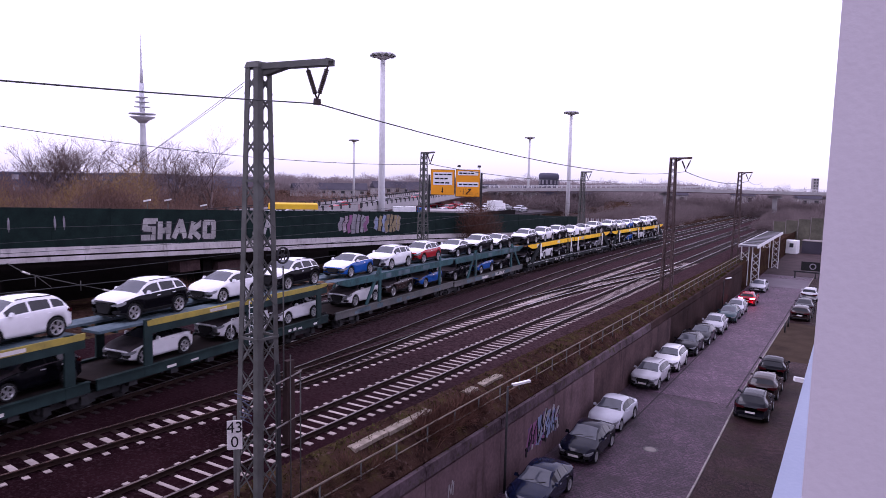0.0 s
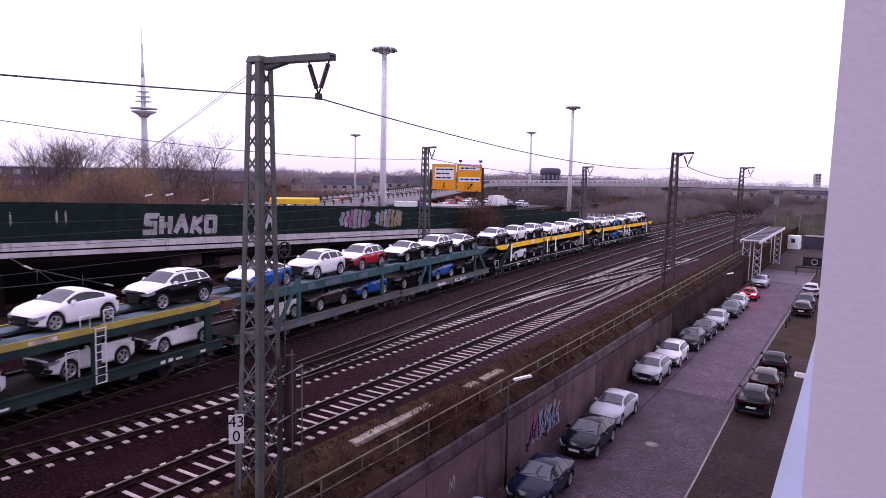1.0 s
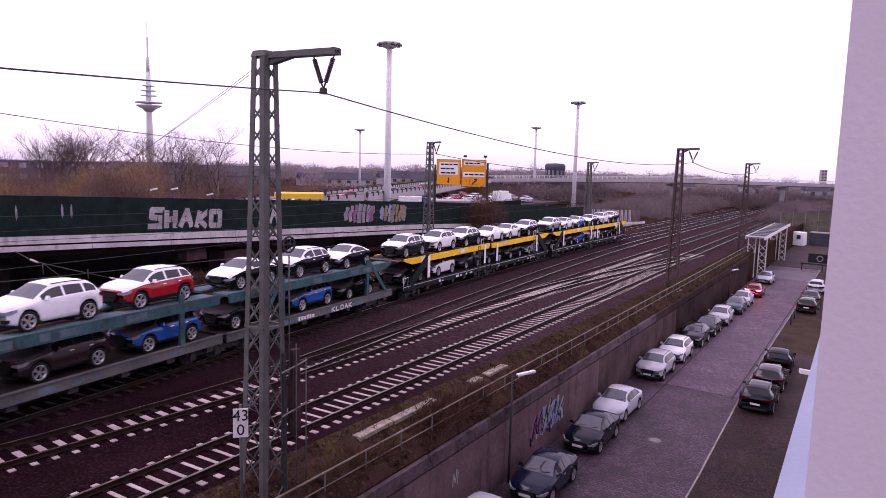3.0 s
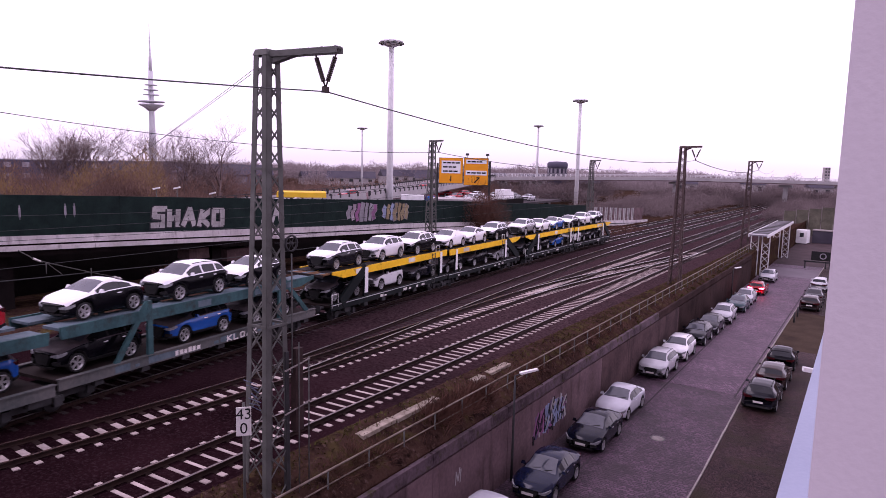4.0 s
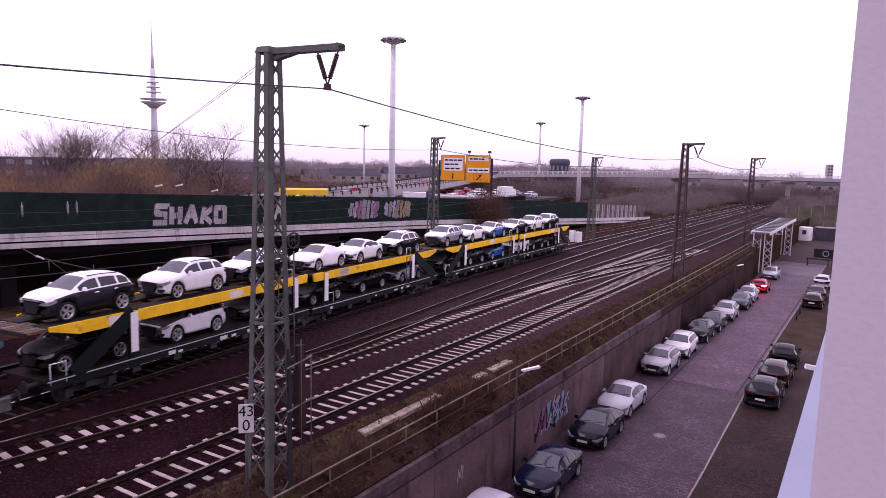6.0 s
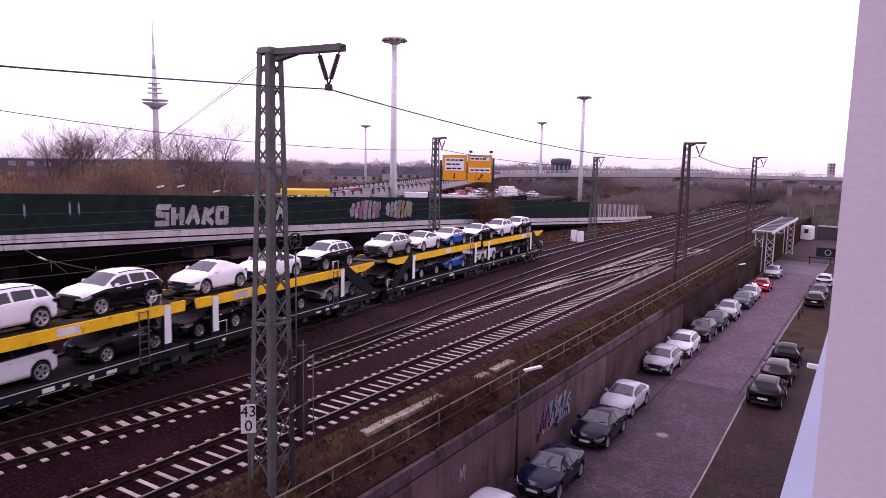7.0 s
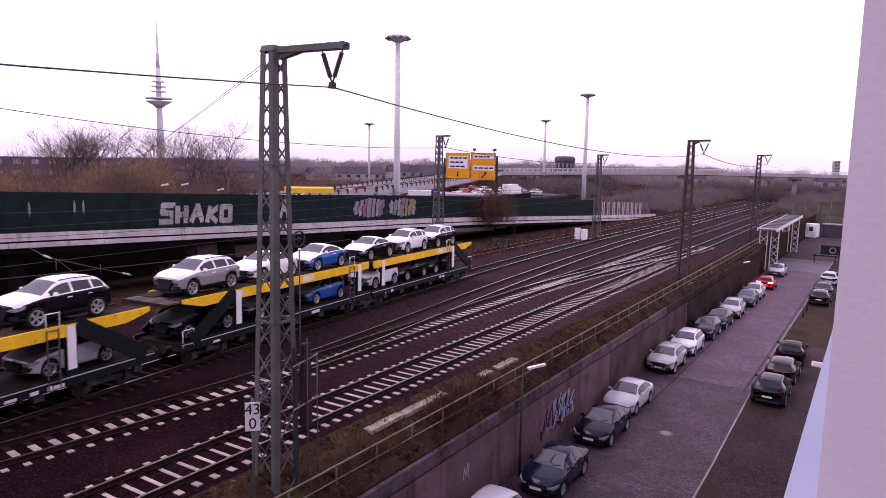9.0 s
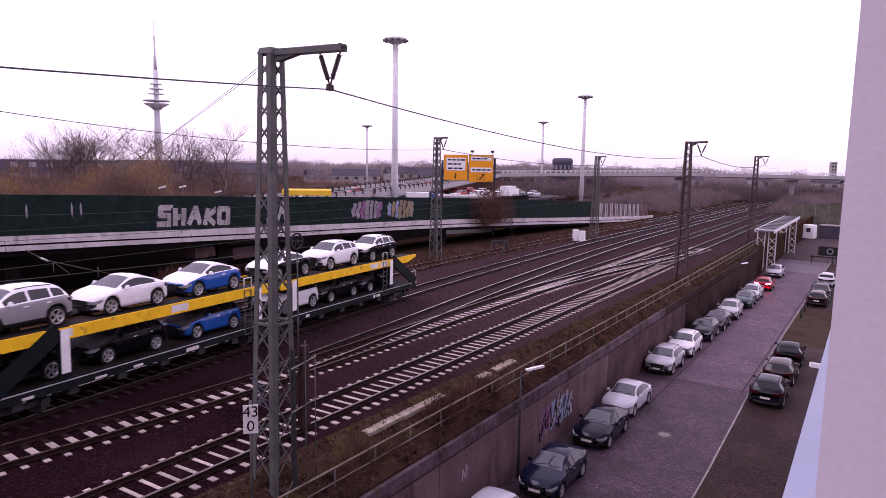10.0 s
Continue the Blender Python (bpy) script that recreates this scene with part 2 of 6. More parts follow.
M["wagon_dark"] = material("dark_green_wagon_paint", (0.006, 0.011, 0.011), (0.003, 0.005, 0.006), 0.6, scale=1.4)
M["wagon_green"] = material("green_wagon_paint", (0.02, 0.042, 0.04), (0.009, 0.019, 0.019), 0.65, scale=1.4)
M["teal_dirty"] = material("greyish_brown_worn_paint", (0.15, 0.14, 0.135), (0.06, 0.07, 0.07), 0.75, scale=0.5, fine=7.0)
M["wagon_teal"] = material("teal_wagon_paint", (0.045, 0.12, 0.125), (0.018, 0.05, 0.055), 0.65, scale=1.2, fine=7.0)
patches(M["wagon_teal"], (0.03, 0.03, 0.032), 1.4, 0.52, 0.7, 4.0)
M["teal_patch"] = material("pale_patched_paint", (0.13, 0.17, 0.2), (0.05, 0.085, 0.1), 0.7, scale=1.3, fine=7.0)
M["deck"] = material("dirty_deck_plate", (0.034, 0.028, 0.028), (0.012, 0.01, 0.01), 0.8, scale=1.4)
M["rust_floor"] = material("rusty_floor", (0.024, 0.015, 0.013), (0.008, 0.005, 0.005), 0.85, scale=1.4)
M["flap_orange"] = material("rusty_orange_slat", (0.22, 0.11, 0.05), (0.06, 0.035, 0.025), 0.8, scale=1.8)
M["white_post"] = material("white_post_paint", (0.8, 0.8, 0.8), (0.66, 0.66, 0.66), 0.6, scale=1.8)
M["sign_yellow"] = material("sign_yellow", (0.85, 0.34, 0.012), (0.78, 0.3, 0.012), 0.5, scale=0.8)
M["sign_white"] = material("sign_white", (0.82, 0.82, 0.82), (0.75, 0.75, 0.75), 0.5, scale=0.8)
M["black"] = material("sign_black", (0.015, 0.015, 0.015), None, 0.6)
M["facade_dark"] = material("dark_far_facade", (0.1, 0.095, 0.13), (0.07, 0.066, 0.095), 0.9, scale=0.1)
M["facade_blue"] = material("bluish_far_facade", (0.2, 0.19, 0.23), (0.14, 0.13, 0.17), 0.9, scale=0.1)
M["window_pale"] = material("pale_far_window", (0.36, 0.34, 0.38), (0.08, 0.07, 0.085), 0.4, scale=0.3)
M["fence_boards"] = material("weathered_boards", (0.15, 0.14, 0.105), (0.06, 0.058, 0.045), 0.9, scale=0.6, fine=5.0)
M["bark"] = material("bare_bark", (0.2, 0.145, 0.135), (0.11, 0.08, 0.075), 0.95, scale=2.0)
M["twig"] = material("bare_twigs", (0.24, 0.15, 0.12), (0.1, 0.06, 0.05), 0.95, scale=0.15, fine=1.2, spec=0.1)
# Twigs of the far scrub, lifted in colour to include the haze.
M["twig_haze"] = material("hazed_twigs", (0.22, 0.175, 0.175), (0.11, 0.085, 0.087), 0.95, scale=0.15, fine=1.2, spec=0.0)
M["willow"] = material("willow_shoots", (0.3, 0.2, 0.08), (0.19, 0.115, 0.055), 0.95, scale=0.15, fine=1.2, spec=0.1)
M["reed"] = material("dry_reddish_weeds", (0.15, 0.075, 0.055), (0.055, 0.028, 0.022), 0.95, scale=1.0, fine=6.0, spec=0.1)
# Distance haze is mixed into this paler woods colour.
M["woods_haze"] = material("far_woods", (0.32, 0.265, 0.27), (0.2, 0.165, 0.17), 0.95, scale=0.05, fine=0.4, spec=0.1)
M["tower"] = material("tower_concrete", (0.6, 0.6, 0.63), (0.52, 0.52, 0.55), 0.8, scale=0.05)
M["bridge"] = material("bridge_concrete", (0.42, 0.4, 0.4), (0.3, 0.285, 0.285), 0.85, scale=0.3, fine=3.0)
M["facade_far"] = material("far_render", (0.4, 0.37, 0.37), (0.3, 0.28, 0.28), 0.85, scale=0.1)
M["roof_far"] = material("far_roof", (0.075, 0.068, 0.085), (0.045, 0.04, 0.055), 0.9, scale=0.2)
M["window_far"] = material("far_window", (0.05, 0.055, 0.06), None, 0.1)
M["awning"] = material("yellow_awning", (0.8, 0.5, 0.02), (0.65, 0.4, 0.03), 0.6, scale=0.8)
M["roof_grey"] = material("canopy_sheet", (0.15, 0.14, 0.16), (0.09, 0.085, 0.1), 0.5, scale=0.8)
M["plate_white"] = material("white_plate", (0.75, 0.73, 0.7), (0.55, 0.52, 0.5), 0.6, scale=2.5, fine=20.0)


# ---------------------------------------------------------------- mesh helpers
def mesh_from(name, bm, mats, smooth=False):
    me = bpy.data.meshes.new(name)
    bm.to_mesh(me)
    bm.free()
    for m in mats if isinstance(mats, (list, tuple)) else [mats]:
        me.materials.append(m)
    if smooth:
        me.polygons.foreach_set("use_smooth", [True] * len(me.polygons))
    return me


def part(name, bm, mat, parent, label="", smooth=False):
    """Links a bmesh, or a mesh that is shared, as one mesh object under a thing."""
    me = bm if isinstance(bm, bpy.types.Mesh) else mesh_from(name, bm, mat, smooth)
    ob = new(name, me)
    ob.parent = parent
    if label:
        ob["label"] = label
    return ob


def thing(name, m, label, category, group="", kind=""):
    ob = new(name)
    ob.empty_display_size = 0.2
    ob.matrix_basis = m
    return tagged(ob, label, category, group, kind)


def solid(name, bm, mat, label, category, group="", kind="", m=None, smooth=False):
    ob = new(name, mesh_from(name, bm, mat, smooth))
    if m is not None:
        ob.matrix_basis = m
    return tagged(ob, label, category, group, kind)


def quads(bm, pts, faces, mi=0):
    vs = [bm.verts.new(p) for p in pts]
    for f in faces:
        bm.faces.new([vs[i] for i in f]).material_index = mi


BOX = [(0, 3, 2, 1), (4, 5, 6, 7), (0, 1, 5, 4), (1, 2, 6, 5), (2, 3, 7, 6), (3, 0, 4, 7)]


def box(bm, x0, x1, y0, y1, z0, z1, mi=0, chamfer=0.0):
    if x1 < x0:
        x0, x1 = x1, x0
    if y1 < y0:
        y0, y1 = y1, y0
    c = chamfer
    quads(bm, [(x0, y0, z0), (x1, y0, z0), (x1, y1, z0), (x0, y1, z0),
               (x0 + c, y0 + c, z1), (x1 - c, y0 + c, z1), (x1 - c, y1 - c, z1), (x0 + c, y1 - c, z1)], BOX, mi)
    return bm


def bar(bm, p, q, w, h=None, mi=0, up=(0, 0, 1)):
    """A square bar from p to q."""
    h = h or w
    p, q = Vector(p), Vector(q)
    d = (q - p).normalized()
    u = Vector(up)
    if abs(d.dot(u)) > 0.98:
        u = Vector((0, 1, 0))
    s = d.cross(u).normalized() * w / 2
    t = s.cross(d).normalized() * h / 2
    quads(bm, [p - s - t, p + s - t, q + s - t, q - s - t, p - s + t, p + s + t, q + s + t, q - s + t], BOX, mi)
    return bm


def tube(bm, pts, r, seg=6, mi=0, r1=None):
    """A round tube along points."""
    pts = [Vector(p) for p in pts]
    n = len(pts)
    rings = []
    for i, p in enumerate(pts):
        d = (pts[min(i + 1, n - 1)] - pts[max(i - 1, 0)]).normalized()
        u = Vector((0, 0, 1)) if abs(d.z) < 0.95 else Vector((1, 0, 0))
        s = d.cross(u).normalized()
        t = s.cross(d)
        rr = r if r1 is None else r + (r1 - r) * i / (n - 1)
        rings.append([bm.verts.new(p + (s * math.cos(a) + t * math.sin(a)) * rr) for a in (2 * math.pi * k / seg for k in range(seg))])
    for a, b in zip(rings, rings[1:]):
        for k in range(seg):
            f = bm.faces.new((a[k], a[(k + 1) % seg], b[(k + 1) % seg], b[k]))
            f.material_index, f.smooth = mi, True
    for ring in (rings[0][::-1], rings[-1]):
        bm.faces.new(ring).material_index = mi
    return bm


def lathe(bm, profile, seg=24, axis="z", mi=0, centre=(0, 0, 0), ring_shape=False):
    """Turns (radius, height) pairs round an axis."""
    rings = []
    for r, h in profile:
        ring = []
        for k in range(seg):
            a = 2 * math.pi * k / seg
            c, s = r * math.cos(a), r * math.sin(a)
            p = (c, s, h) if axis == "z" else (h, c, s)
            ring.append(bm.verts.new(Vector(p) + Vector(centre)))
        rings.append(ring)
    for a, b in zip(rings, rings[1:] + (rings[:1] if ring_shape else [])):
        for k in range(seg):
            f = bm.faces.new((a[k], a[(k + 1) % seg], b[(k + 1) % seg], b[k]))
            f.material_index, f.smooth = mi, True
    if ring_shape:
        return bm
    bm.faces.new(rings[0][::-1]).material_index = mi
    bm.faces.new(rings[-1]).material_index = mi
    return bm


def B():
    return bmesh.new()


def smooth_line(points, x):
    """A smooth curve through (x, value) points."""
    if x <= points[0][0]:
        return points[0][1]
    for (a, va), (b, vb) in zip(points, points[1:]):
        if x <= b:
            t = (x - a) / (b - a)
            return va + (vb - va) * t
    return points[-1][1]


def interp(points, x, w=0.12):
    return sum(smooth_line(points, x + o * w) for o in (-1, -0.5, 0, 0.5, 1)) / 5


# ---------------------------------------------------------------- the lie of the land
FALL = 0.0145


def rail_z(y):
    return -FALL * (min(max(y, -20), 260) - 15)


def x1(y):
    return -17.3 - 0.025 * (y - 30)


def x2(y):
    return -21.55 - 0.025 * (y - 30) - 0.004 * max(0, 24 - max(y, 0)) ** 2


def x4(y):
    if y < 4:
        return -24.2 - 0.05 * (y - 4)
    return -27.5 - 0.11 * (y - 30) + 0.00065 * (y - 30) ** 2 if y < 114.6 else -32.15 - 0.025 * (y - 114.6)


def x3(y):
    return interp([(0, -20.8), (18, -21.3), (30, -22.6), (43, -24.2), (62, -26.0), (80, -27.3), (100, -28.2), (300, -33.2)], y, 5)


def x5(y):
    return interp([(25, -33.6), (50, -35.2), (75, -36.0), (110, -36.4), (300, -41)], y, 5)


def cross_over(y):
    t = min(max((y - 44) / 44, 0), 1)
    t = t * t * (3 - 2 * t)
    return x2(y) * (1 - t) + x1(y) * t


STREET = -4.8


def land(x, y):
    d = math.hypot(x, y)
    if x > -13.195:
        return STREET - 0.06 - 0.02 * max(0, d - 450)
    bed = rail_z(y) - 0.195 - 0.02 * max(0, d - 450)
    if x > -15.3:
        t = (x + 15.3) / 2.2
        return bed + (-1.5 - bed) * max(0, min(t, 1)) ** 2.2
    if x > -42:
        return bed
    if x > -60:
        return bed + (-2.6 - bed) * (-42 - x) / 18
    return -2.6 - 0.02 * max(0, d - 450)


def ground():
    bm = B()
    xs = [-4000, -1500, -600, -250, -120, -60, -50, -42, -36, -30, -26, -23, -20, -17.5, -15.3, -14.9, -14.5, -14.1, -13.7, -13.35, -13.2, -13.19, -6, 4, 40, 200, 1000, 4000]
    ys = [-400, -60, -10, 0, 5, 10, 15, 20, 25, 30, 36, 42, 50, 60, 70, 80, 90, 100, 120, 150, 200, 260, 400, 900, 2000, 4500]
    grid = [[bm.verts.new((x, y, land(x, y))) for x in xs] for y in ys]
    for a, b in zip(grid, grid[1:]):
        for i in range(len(xs) - 1):
            f = bm.faces.new((a[i], a[i + 1], b[i + 1], b[i]))
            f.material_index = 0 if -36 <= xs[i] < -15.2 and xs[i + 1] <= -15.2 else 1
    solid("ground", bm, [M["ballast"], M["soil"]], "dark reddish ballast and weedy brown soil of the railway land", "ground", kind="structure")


ground()


def slab(name, x0, x1_, y0, y1, z0, z1, mat, label, category="pavement"):
    return solid(name, box(B(), x0, x1_, y0, y1, z0, z1), mat, label, category, kind="structure")


slab("road", -12.95, -5.5, 44.5, 112.05, STREET - 0.3, STREET, M["road"], "worn greyish cobbled side street below the railway", "road")
slab("road_patch", -12.95, -5.5, -30, 44.47, STREET - 0.3, STREET - 0.004, M["road_dark"], "darker re-laid cobbled stretch of the street", "road")
def kerb_x(y):
    return interp([(-40, -5.75), (30, -5.8), (37, -5.98), (50, -6.28), (62, -6.3), (112, -6.2)], y, 3)


def paved_strip():
    bm = B()
    ys = [-30 + 4 * i for i in range(36)] + [112]
    z0, z1 = STREET - 0.3, STREET + 0.1
    rows = [[(kerb_x(y) + 0.075, y, z1), (-0.1, y, z1), (-0.1, y, z0), (kerb_x(y) + 0.075, y, z0)] for y in ys]
    vs = [[bm.verts.new(p) for p in r] for r in rows]
    for p, q in zip(vs, vs[1:]):
        for k in range(4):
            f = bm.faces.new((p[k], p[(k + 1) % 4], q[(k + 1) % 4], q[k]))
            f.material_index = 1 if 56 < p[0].co.y < 74 and k == 0 else 0
    bm.faces.new(vs[0][::-1])
    bm.faces.new(vs[-1])
    bmesh.ops.recalc_face_normals(bm, faces=bm.faces)
    solid("pavement", bm, [M["pavement"], M["verge"]], "brown paved parking strip and footway with a worn grassy stretch", "pavement", kind="structure")


paved_strip()
slab("yard", -12.95, 60, 112.1, 260, STREET - 0.3, STREET + 0.02, M["yard_dirt"], "dark brown gritty yard at the end of the street", "ground")
slab("cross_road", -12.9, -0.2, 99, 108, STREET - 0.2, STREET + 0.008, M["sheen_grey"], "smooth asphalt cross road, reflected sky put into its pale grey", "road")
slab("gutter", -10.75, -10.66, 15, 98, STREET - 0.2, STREET + 0.012, M["asphalt"], "dark gutter line along the parking row")
slab("gutter", -6.62, -6.52, 44, 98, STREET - 0.2, STREET + 0.006, M["asphalt"], "dark gutter line beside the kerb")
mh = thing("manhole_cover", pose(-8.7, 34.7, STREET - 0.004), "round worn iron manhole cover in the cobbles", "manhole cover")
part("frame", lathe(B(), [(0.31, -0.05), (0.38, -0.05), (0.38, 0.012), (0.31, 0.012)], 24, ring_shape=True), M["steel_grey"], mh)
part("lid", lathe(B(), [(0.3, -0.05), (0.3, 0.008), (0.05, 0.008)], 24), M["kerb"], mh, "pale worn lid")
kerb = thing("kerb", pose(0, 0, 0), "line of pale worn kerb stones along the street", "kerb", kind="structure")
kerb_me = mesh_from("kerb_stone", box(B(), -0.055, 0.055, -0.49, 0.49, -0.25, 0.112, chamfer=0.015), M["kerb"])
for i in range(90):
    k = part("kerb_stone", kerb_me, None, kerb)
    yk = 22 + i
    k.matrix_basis = pose(kerb_x(yk) + random.uniform(-0.008, 0.008), yk, STREET, 0, 0, -math.degrees(math.atan(kerb_x(yk + 0.5) - kerb_x(yk - 0.5))))


# ---------------------------------------------------------------- retaining wall and fence
def retaining_wall():
    w = thing("wall_retaining", pose(0, 0, 0), "tall dark stained concrete retaining wall between street and railway", "wall", kind="structure")
    for i in range(17):
        y = -10 + i * 6
        # Panels turn darker along the street, in steps past y 38 and 56.
        part("panel", box(B(), -13.3, -13.0, y + 0.012, y + 5.988, STREET - 0.4, -2.02, chamfer=0.006), M["wall_dark" if y < 38 else "wall_mid" if y < 56 else "wall_darkest"], w)
        # The shadow line below the capping is coloured into this groove.
        part("groove", box(B(), -13.3, -13.1, y + 0.012, y + 5.988, -2.018, -1.922), M["wall_darkest"], w, "recessed joint under the capping in shadow-dark colour")
        part("coping", box(B(), -13.4, -12.98, y + 0.008, y + 5.992, -1.92, -1.45, chamfer=0.03), M["wall_cap" if y < 50 else "wall_darkest"], w, "weathered grey capping beam")
        part("upstand", box(B(), -13.75, -13.5, y + 0.008, y + 5.992, -1.9, -1.3, chamfer=0.03), M["wall_mid" if y < 42 else "wall_darkest"], w, "concrete upstand behind the coping")


retaining_wall()


def fence():
    f = thing("fence", pose(0, 0, 0), "rusty two-rail tubular steel fence on the wall", "fence")
    y = 5.0
    while y < 100:
        part("post", tube(B(), [(-13.62, y, -1.6), (-13.62, y, -0.34)], 0.03, 6), M["steel_grey"], f)
        y += 2.0
    for z, r in ((-0.33, 0.036), (-0.8, 0.025)):
        part("rail", tube(B(), [(-13.62, 3, z), (-13.62, 50, z), (-13.62, 100, z)], r, 6), M["rail_tube"], f, "pale worn handrail")


fence()


def strokes(bm, lines, w, o, u, v, nrm, h):
    """Painted strokes: polylines in a plane with origin o and axes u, v."""
    o, u, v, nrm = map(Vector, (o, u, v, nrm))
    for line in lines:
        for (a, b), (c, d) in zip(line, line[1:]):
            p, q = o + u * a + v * b, o + u * c + v * d
            e = (q - p).normalized()
            s = nrm.cross(e).normalized() * w / 2
            p, q = p - e * w * 0.25, q + e * w * 0.25
            quads(bm, [p - s, p + s, q + s, q - s, p - s + nrm * h, p + s + nrm * h, q + s + nrm * h, q - s + nrm * h], BOX)
    return bm


def wall_graffiti():
    g = thing("graffiti", pose(0, 0, 0), "pale blue and pink spray-painted lettering with black outlines on the wall", "graffiti")
    rnd = random.Random(4)
    cols = ("paint_pink", "paint_pink", "paint_blue", "paint_white", "paint_blue", "paint_blue", "paint_white")
    for i, col in enumerate(cols):
        a = i * 0.55
        part("fill", strokes(B(), [[(a + 0.15, 0.15 + 0.1 * (i % 2)), (a + 0.3, 0.8), (a + 0.25, 1.55 - 0.12 * abs(i - 3))]], 0.5, (-13.0, 28.7, -3.95), (0, 1, 0), (0, 0.12, 0.86), (1, 0, 0), 0.003 + 0.0004 * i), M[("paint_violet", "paint_pink", "paint_blue", "paint_violet", "paint_blue", "paint_grey", "paint_violet")[i]], g, "soft spray-painted fill")
        pts = [(a + rnd.uniform(-0.05, 0.1), 0.1 + rnd.uniform(-0.1, 0.2)), (a + rnd.uniform(0, 0.3), 0.9), (a + 0.35, 1.5 + rnd.uniform(-0.2, 0.25)), (a + rnd.uniform(0.3, 0.6), 0.75), (a + 0.5, 0.15)]
        for k, (p, q) in enumerate(zip(pts, pts[1:])):
            part("stroke", strokes(B(), [[p, q]], rnd.uniform(0.14, 0.26), (-13.0, 28.7, -3.95), (0, 1, 0), (0, 0.12, 0.86), (1, 0, 0), 0.006 + 0.002 * (i + k)), M[col], g)
            w = rnd.uniform(0.08, 0.14)
            part("outline", strokes(B(), [[(p[0] + w, p[1]), (q[0] + w, q[1] + rnd.uniform(-0.1, 0.1))]], 0.05, (-13.0, 28.7, -3.95), (0, 1, 0), (0, 0.12, 0.86), (1, 0, 0), 0.03 + 0.002 * k), M["paint_black"], g)
    for k in range(26):
        p = (rnd.uniform(-0.1, 3.8), rnd.uniform(0.0, 1.5))
        q = (p[0] + rnd.uniform(-0.35, 0.35), p[1] + rnd.uniform(-0.6, 0.6))
        col = rnd.choice(("paint_black", "paint_black", "paint_blue", "paint_pink", "paint_white"))
        part("stroke", strokes(B(), [[p, q]], rnd.uniform(0.05, 0.15), (-13.0, 28.7, -3.95), (0, 1, 0), (0, 0.12, 0.86), (1, 0, 0), 0.02 + 0.0012 * k), M[col], g)
    t = thing("graffiti", pose(0, 0, 0), "small white spray-painted tag low on the wall", "graffiti")
    part("stroke", strokes(B(), [[(0, 0), (0.05, 0.5), (0.2, 0.1), (0.3, 0.6)], [(0.35, 0), (0.4, 0.5)]], 0.07, (-13.0, 21.6, -3.3), (0, 1, 0), (0, 0, 1), (1, 0, 0), 0.006), M["paint_white"], t)


wall_graffiti()


def cable_trough():
    t = thing("cable_trough", pose(0, 0, 0), "pale concrete cable trough lids half buried in yellowish grass", "cable trough")
    me = mesh_from("lid", box(B(), -0.2, 0.2, -0.48, 0.48, -0.12, 0.02, chamfer=0.012), M["trough_lid"])
    for y0, n in ((18.1, 5), (25.9, 1), (27.4, 2)):
        for i in range(n):
            o = part("lid", me, None, t)
            y = y0 + i
            o.matrix_basis = pose(-14.6 + random.uniform(-0.03, 0.03), y, land(-14.6, y) + 0.03, 0, 0, random.uniform(-2, 2))


cable_trough()


# ---------------------------------------------------------------- tracks
def sweep(path, y0, y1, step, prof):
    bm = B()
    rings = []
    y = y0
    while y <= y1 + 1e-6:
        rings.append([bm.verts.new((path(y) + px, y, rail_z(y) + pz)) for px, pz in prof])
        y += step
    n = len(prof)
    for a, b in zip(rings, rings[1:]):
        for k in range(n):
            f = bm.faces.new((a[k], a[(k + 1) % n], b[(k + 1) % n], b[k]))
            f.material_index = 1 if k == 0 else 0
    bm.faces.new(rings[0][::-1])
    bm.faces.new(rings[-1])
    return bm


def sleeper_mesh(mats, half=1.28, inner=0.56, wm=0.085):
    """Pale ends and middle, with rust-stained seats under the rails."""
    bm = B()
    for a, b, zt, w, mi in ((-half, -0.95, -0.165, 0.115, 0), (-0.95, -inner, -0.172, 0.115, 1), (-inner, inner, -0.178, wm, 0), (inner, 0.95, -0.172, 0.115, 1), (0.95, half, -0.165, 0.115, 0)):
        k = len(bm.faces)
        box(bm, a, b, -w, w, -0.36, zt, chamfer=0.02)
        bm.faces.ensure_lookup_table()
        for f in bm.faces[k:]:
            f.material_index = mi
    return mesh_from("sleeper", bm, mats)


SLEEPER_BLOCK = sleeper_mesh([M["sleeper"], M["rail_side"]], 1.2, 0.32, 0.135)
SLEEPER, SLEEPER_WOOD = sleeper_mesh([M["sleeper"], M["rail_side"]]), sleeper_mesh([M["sleeper_wood"], M["rail_side"]])


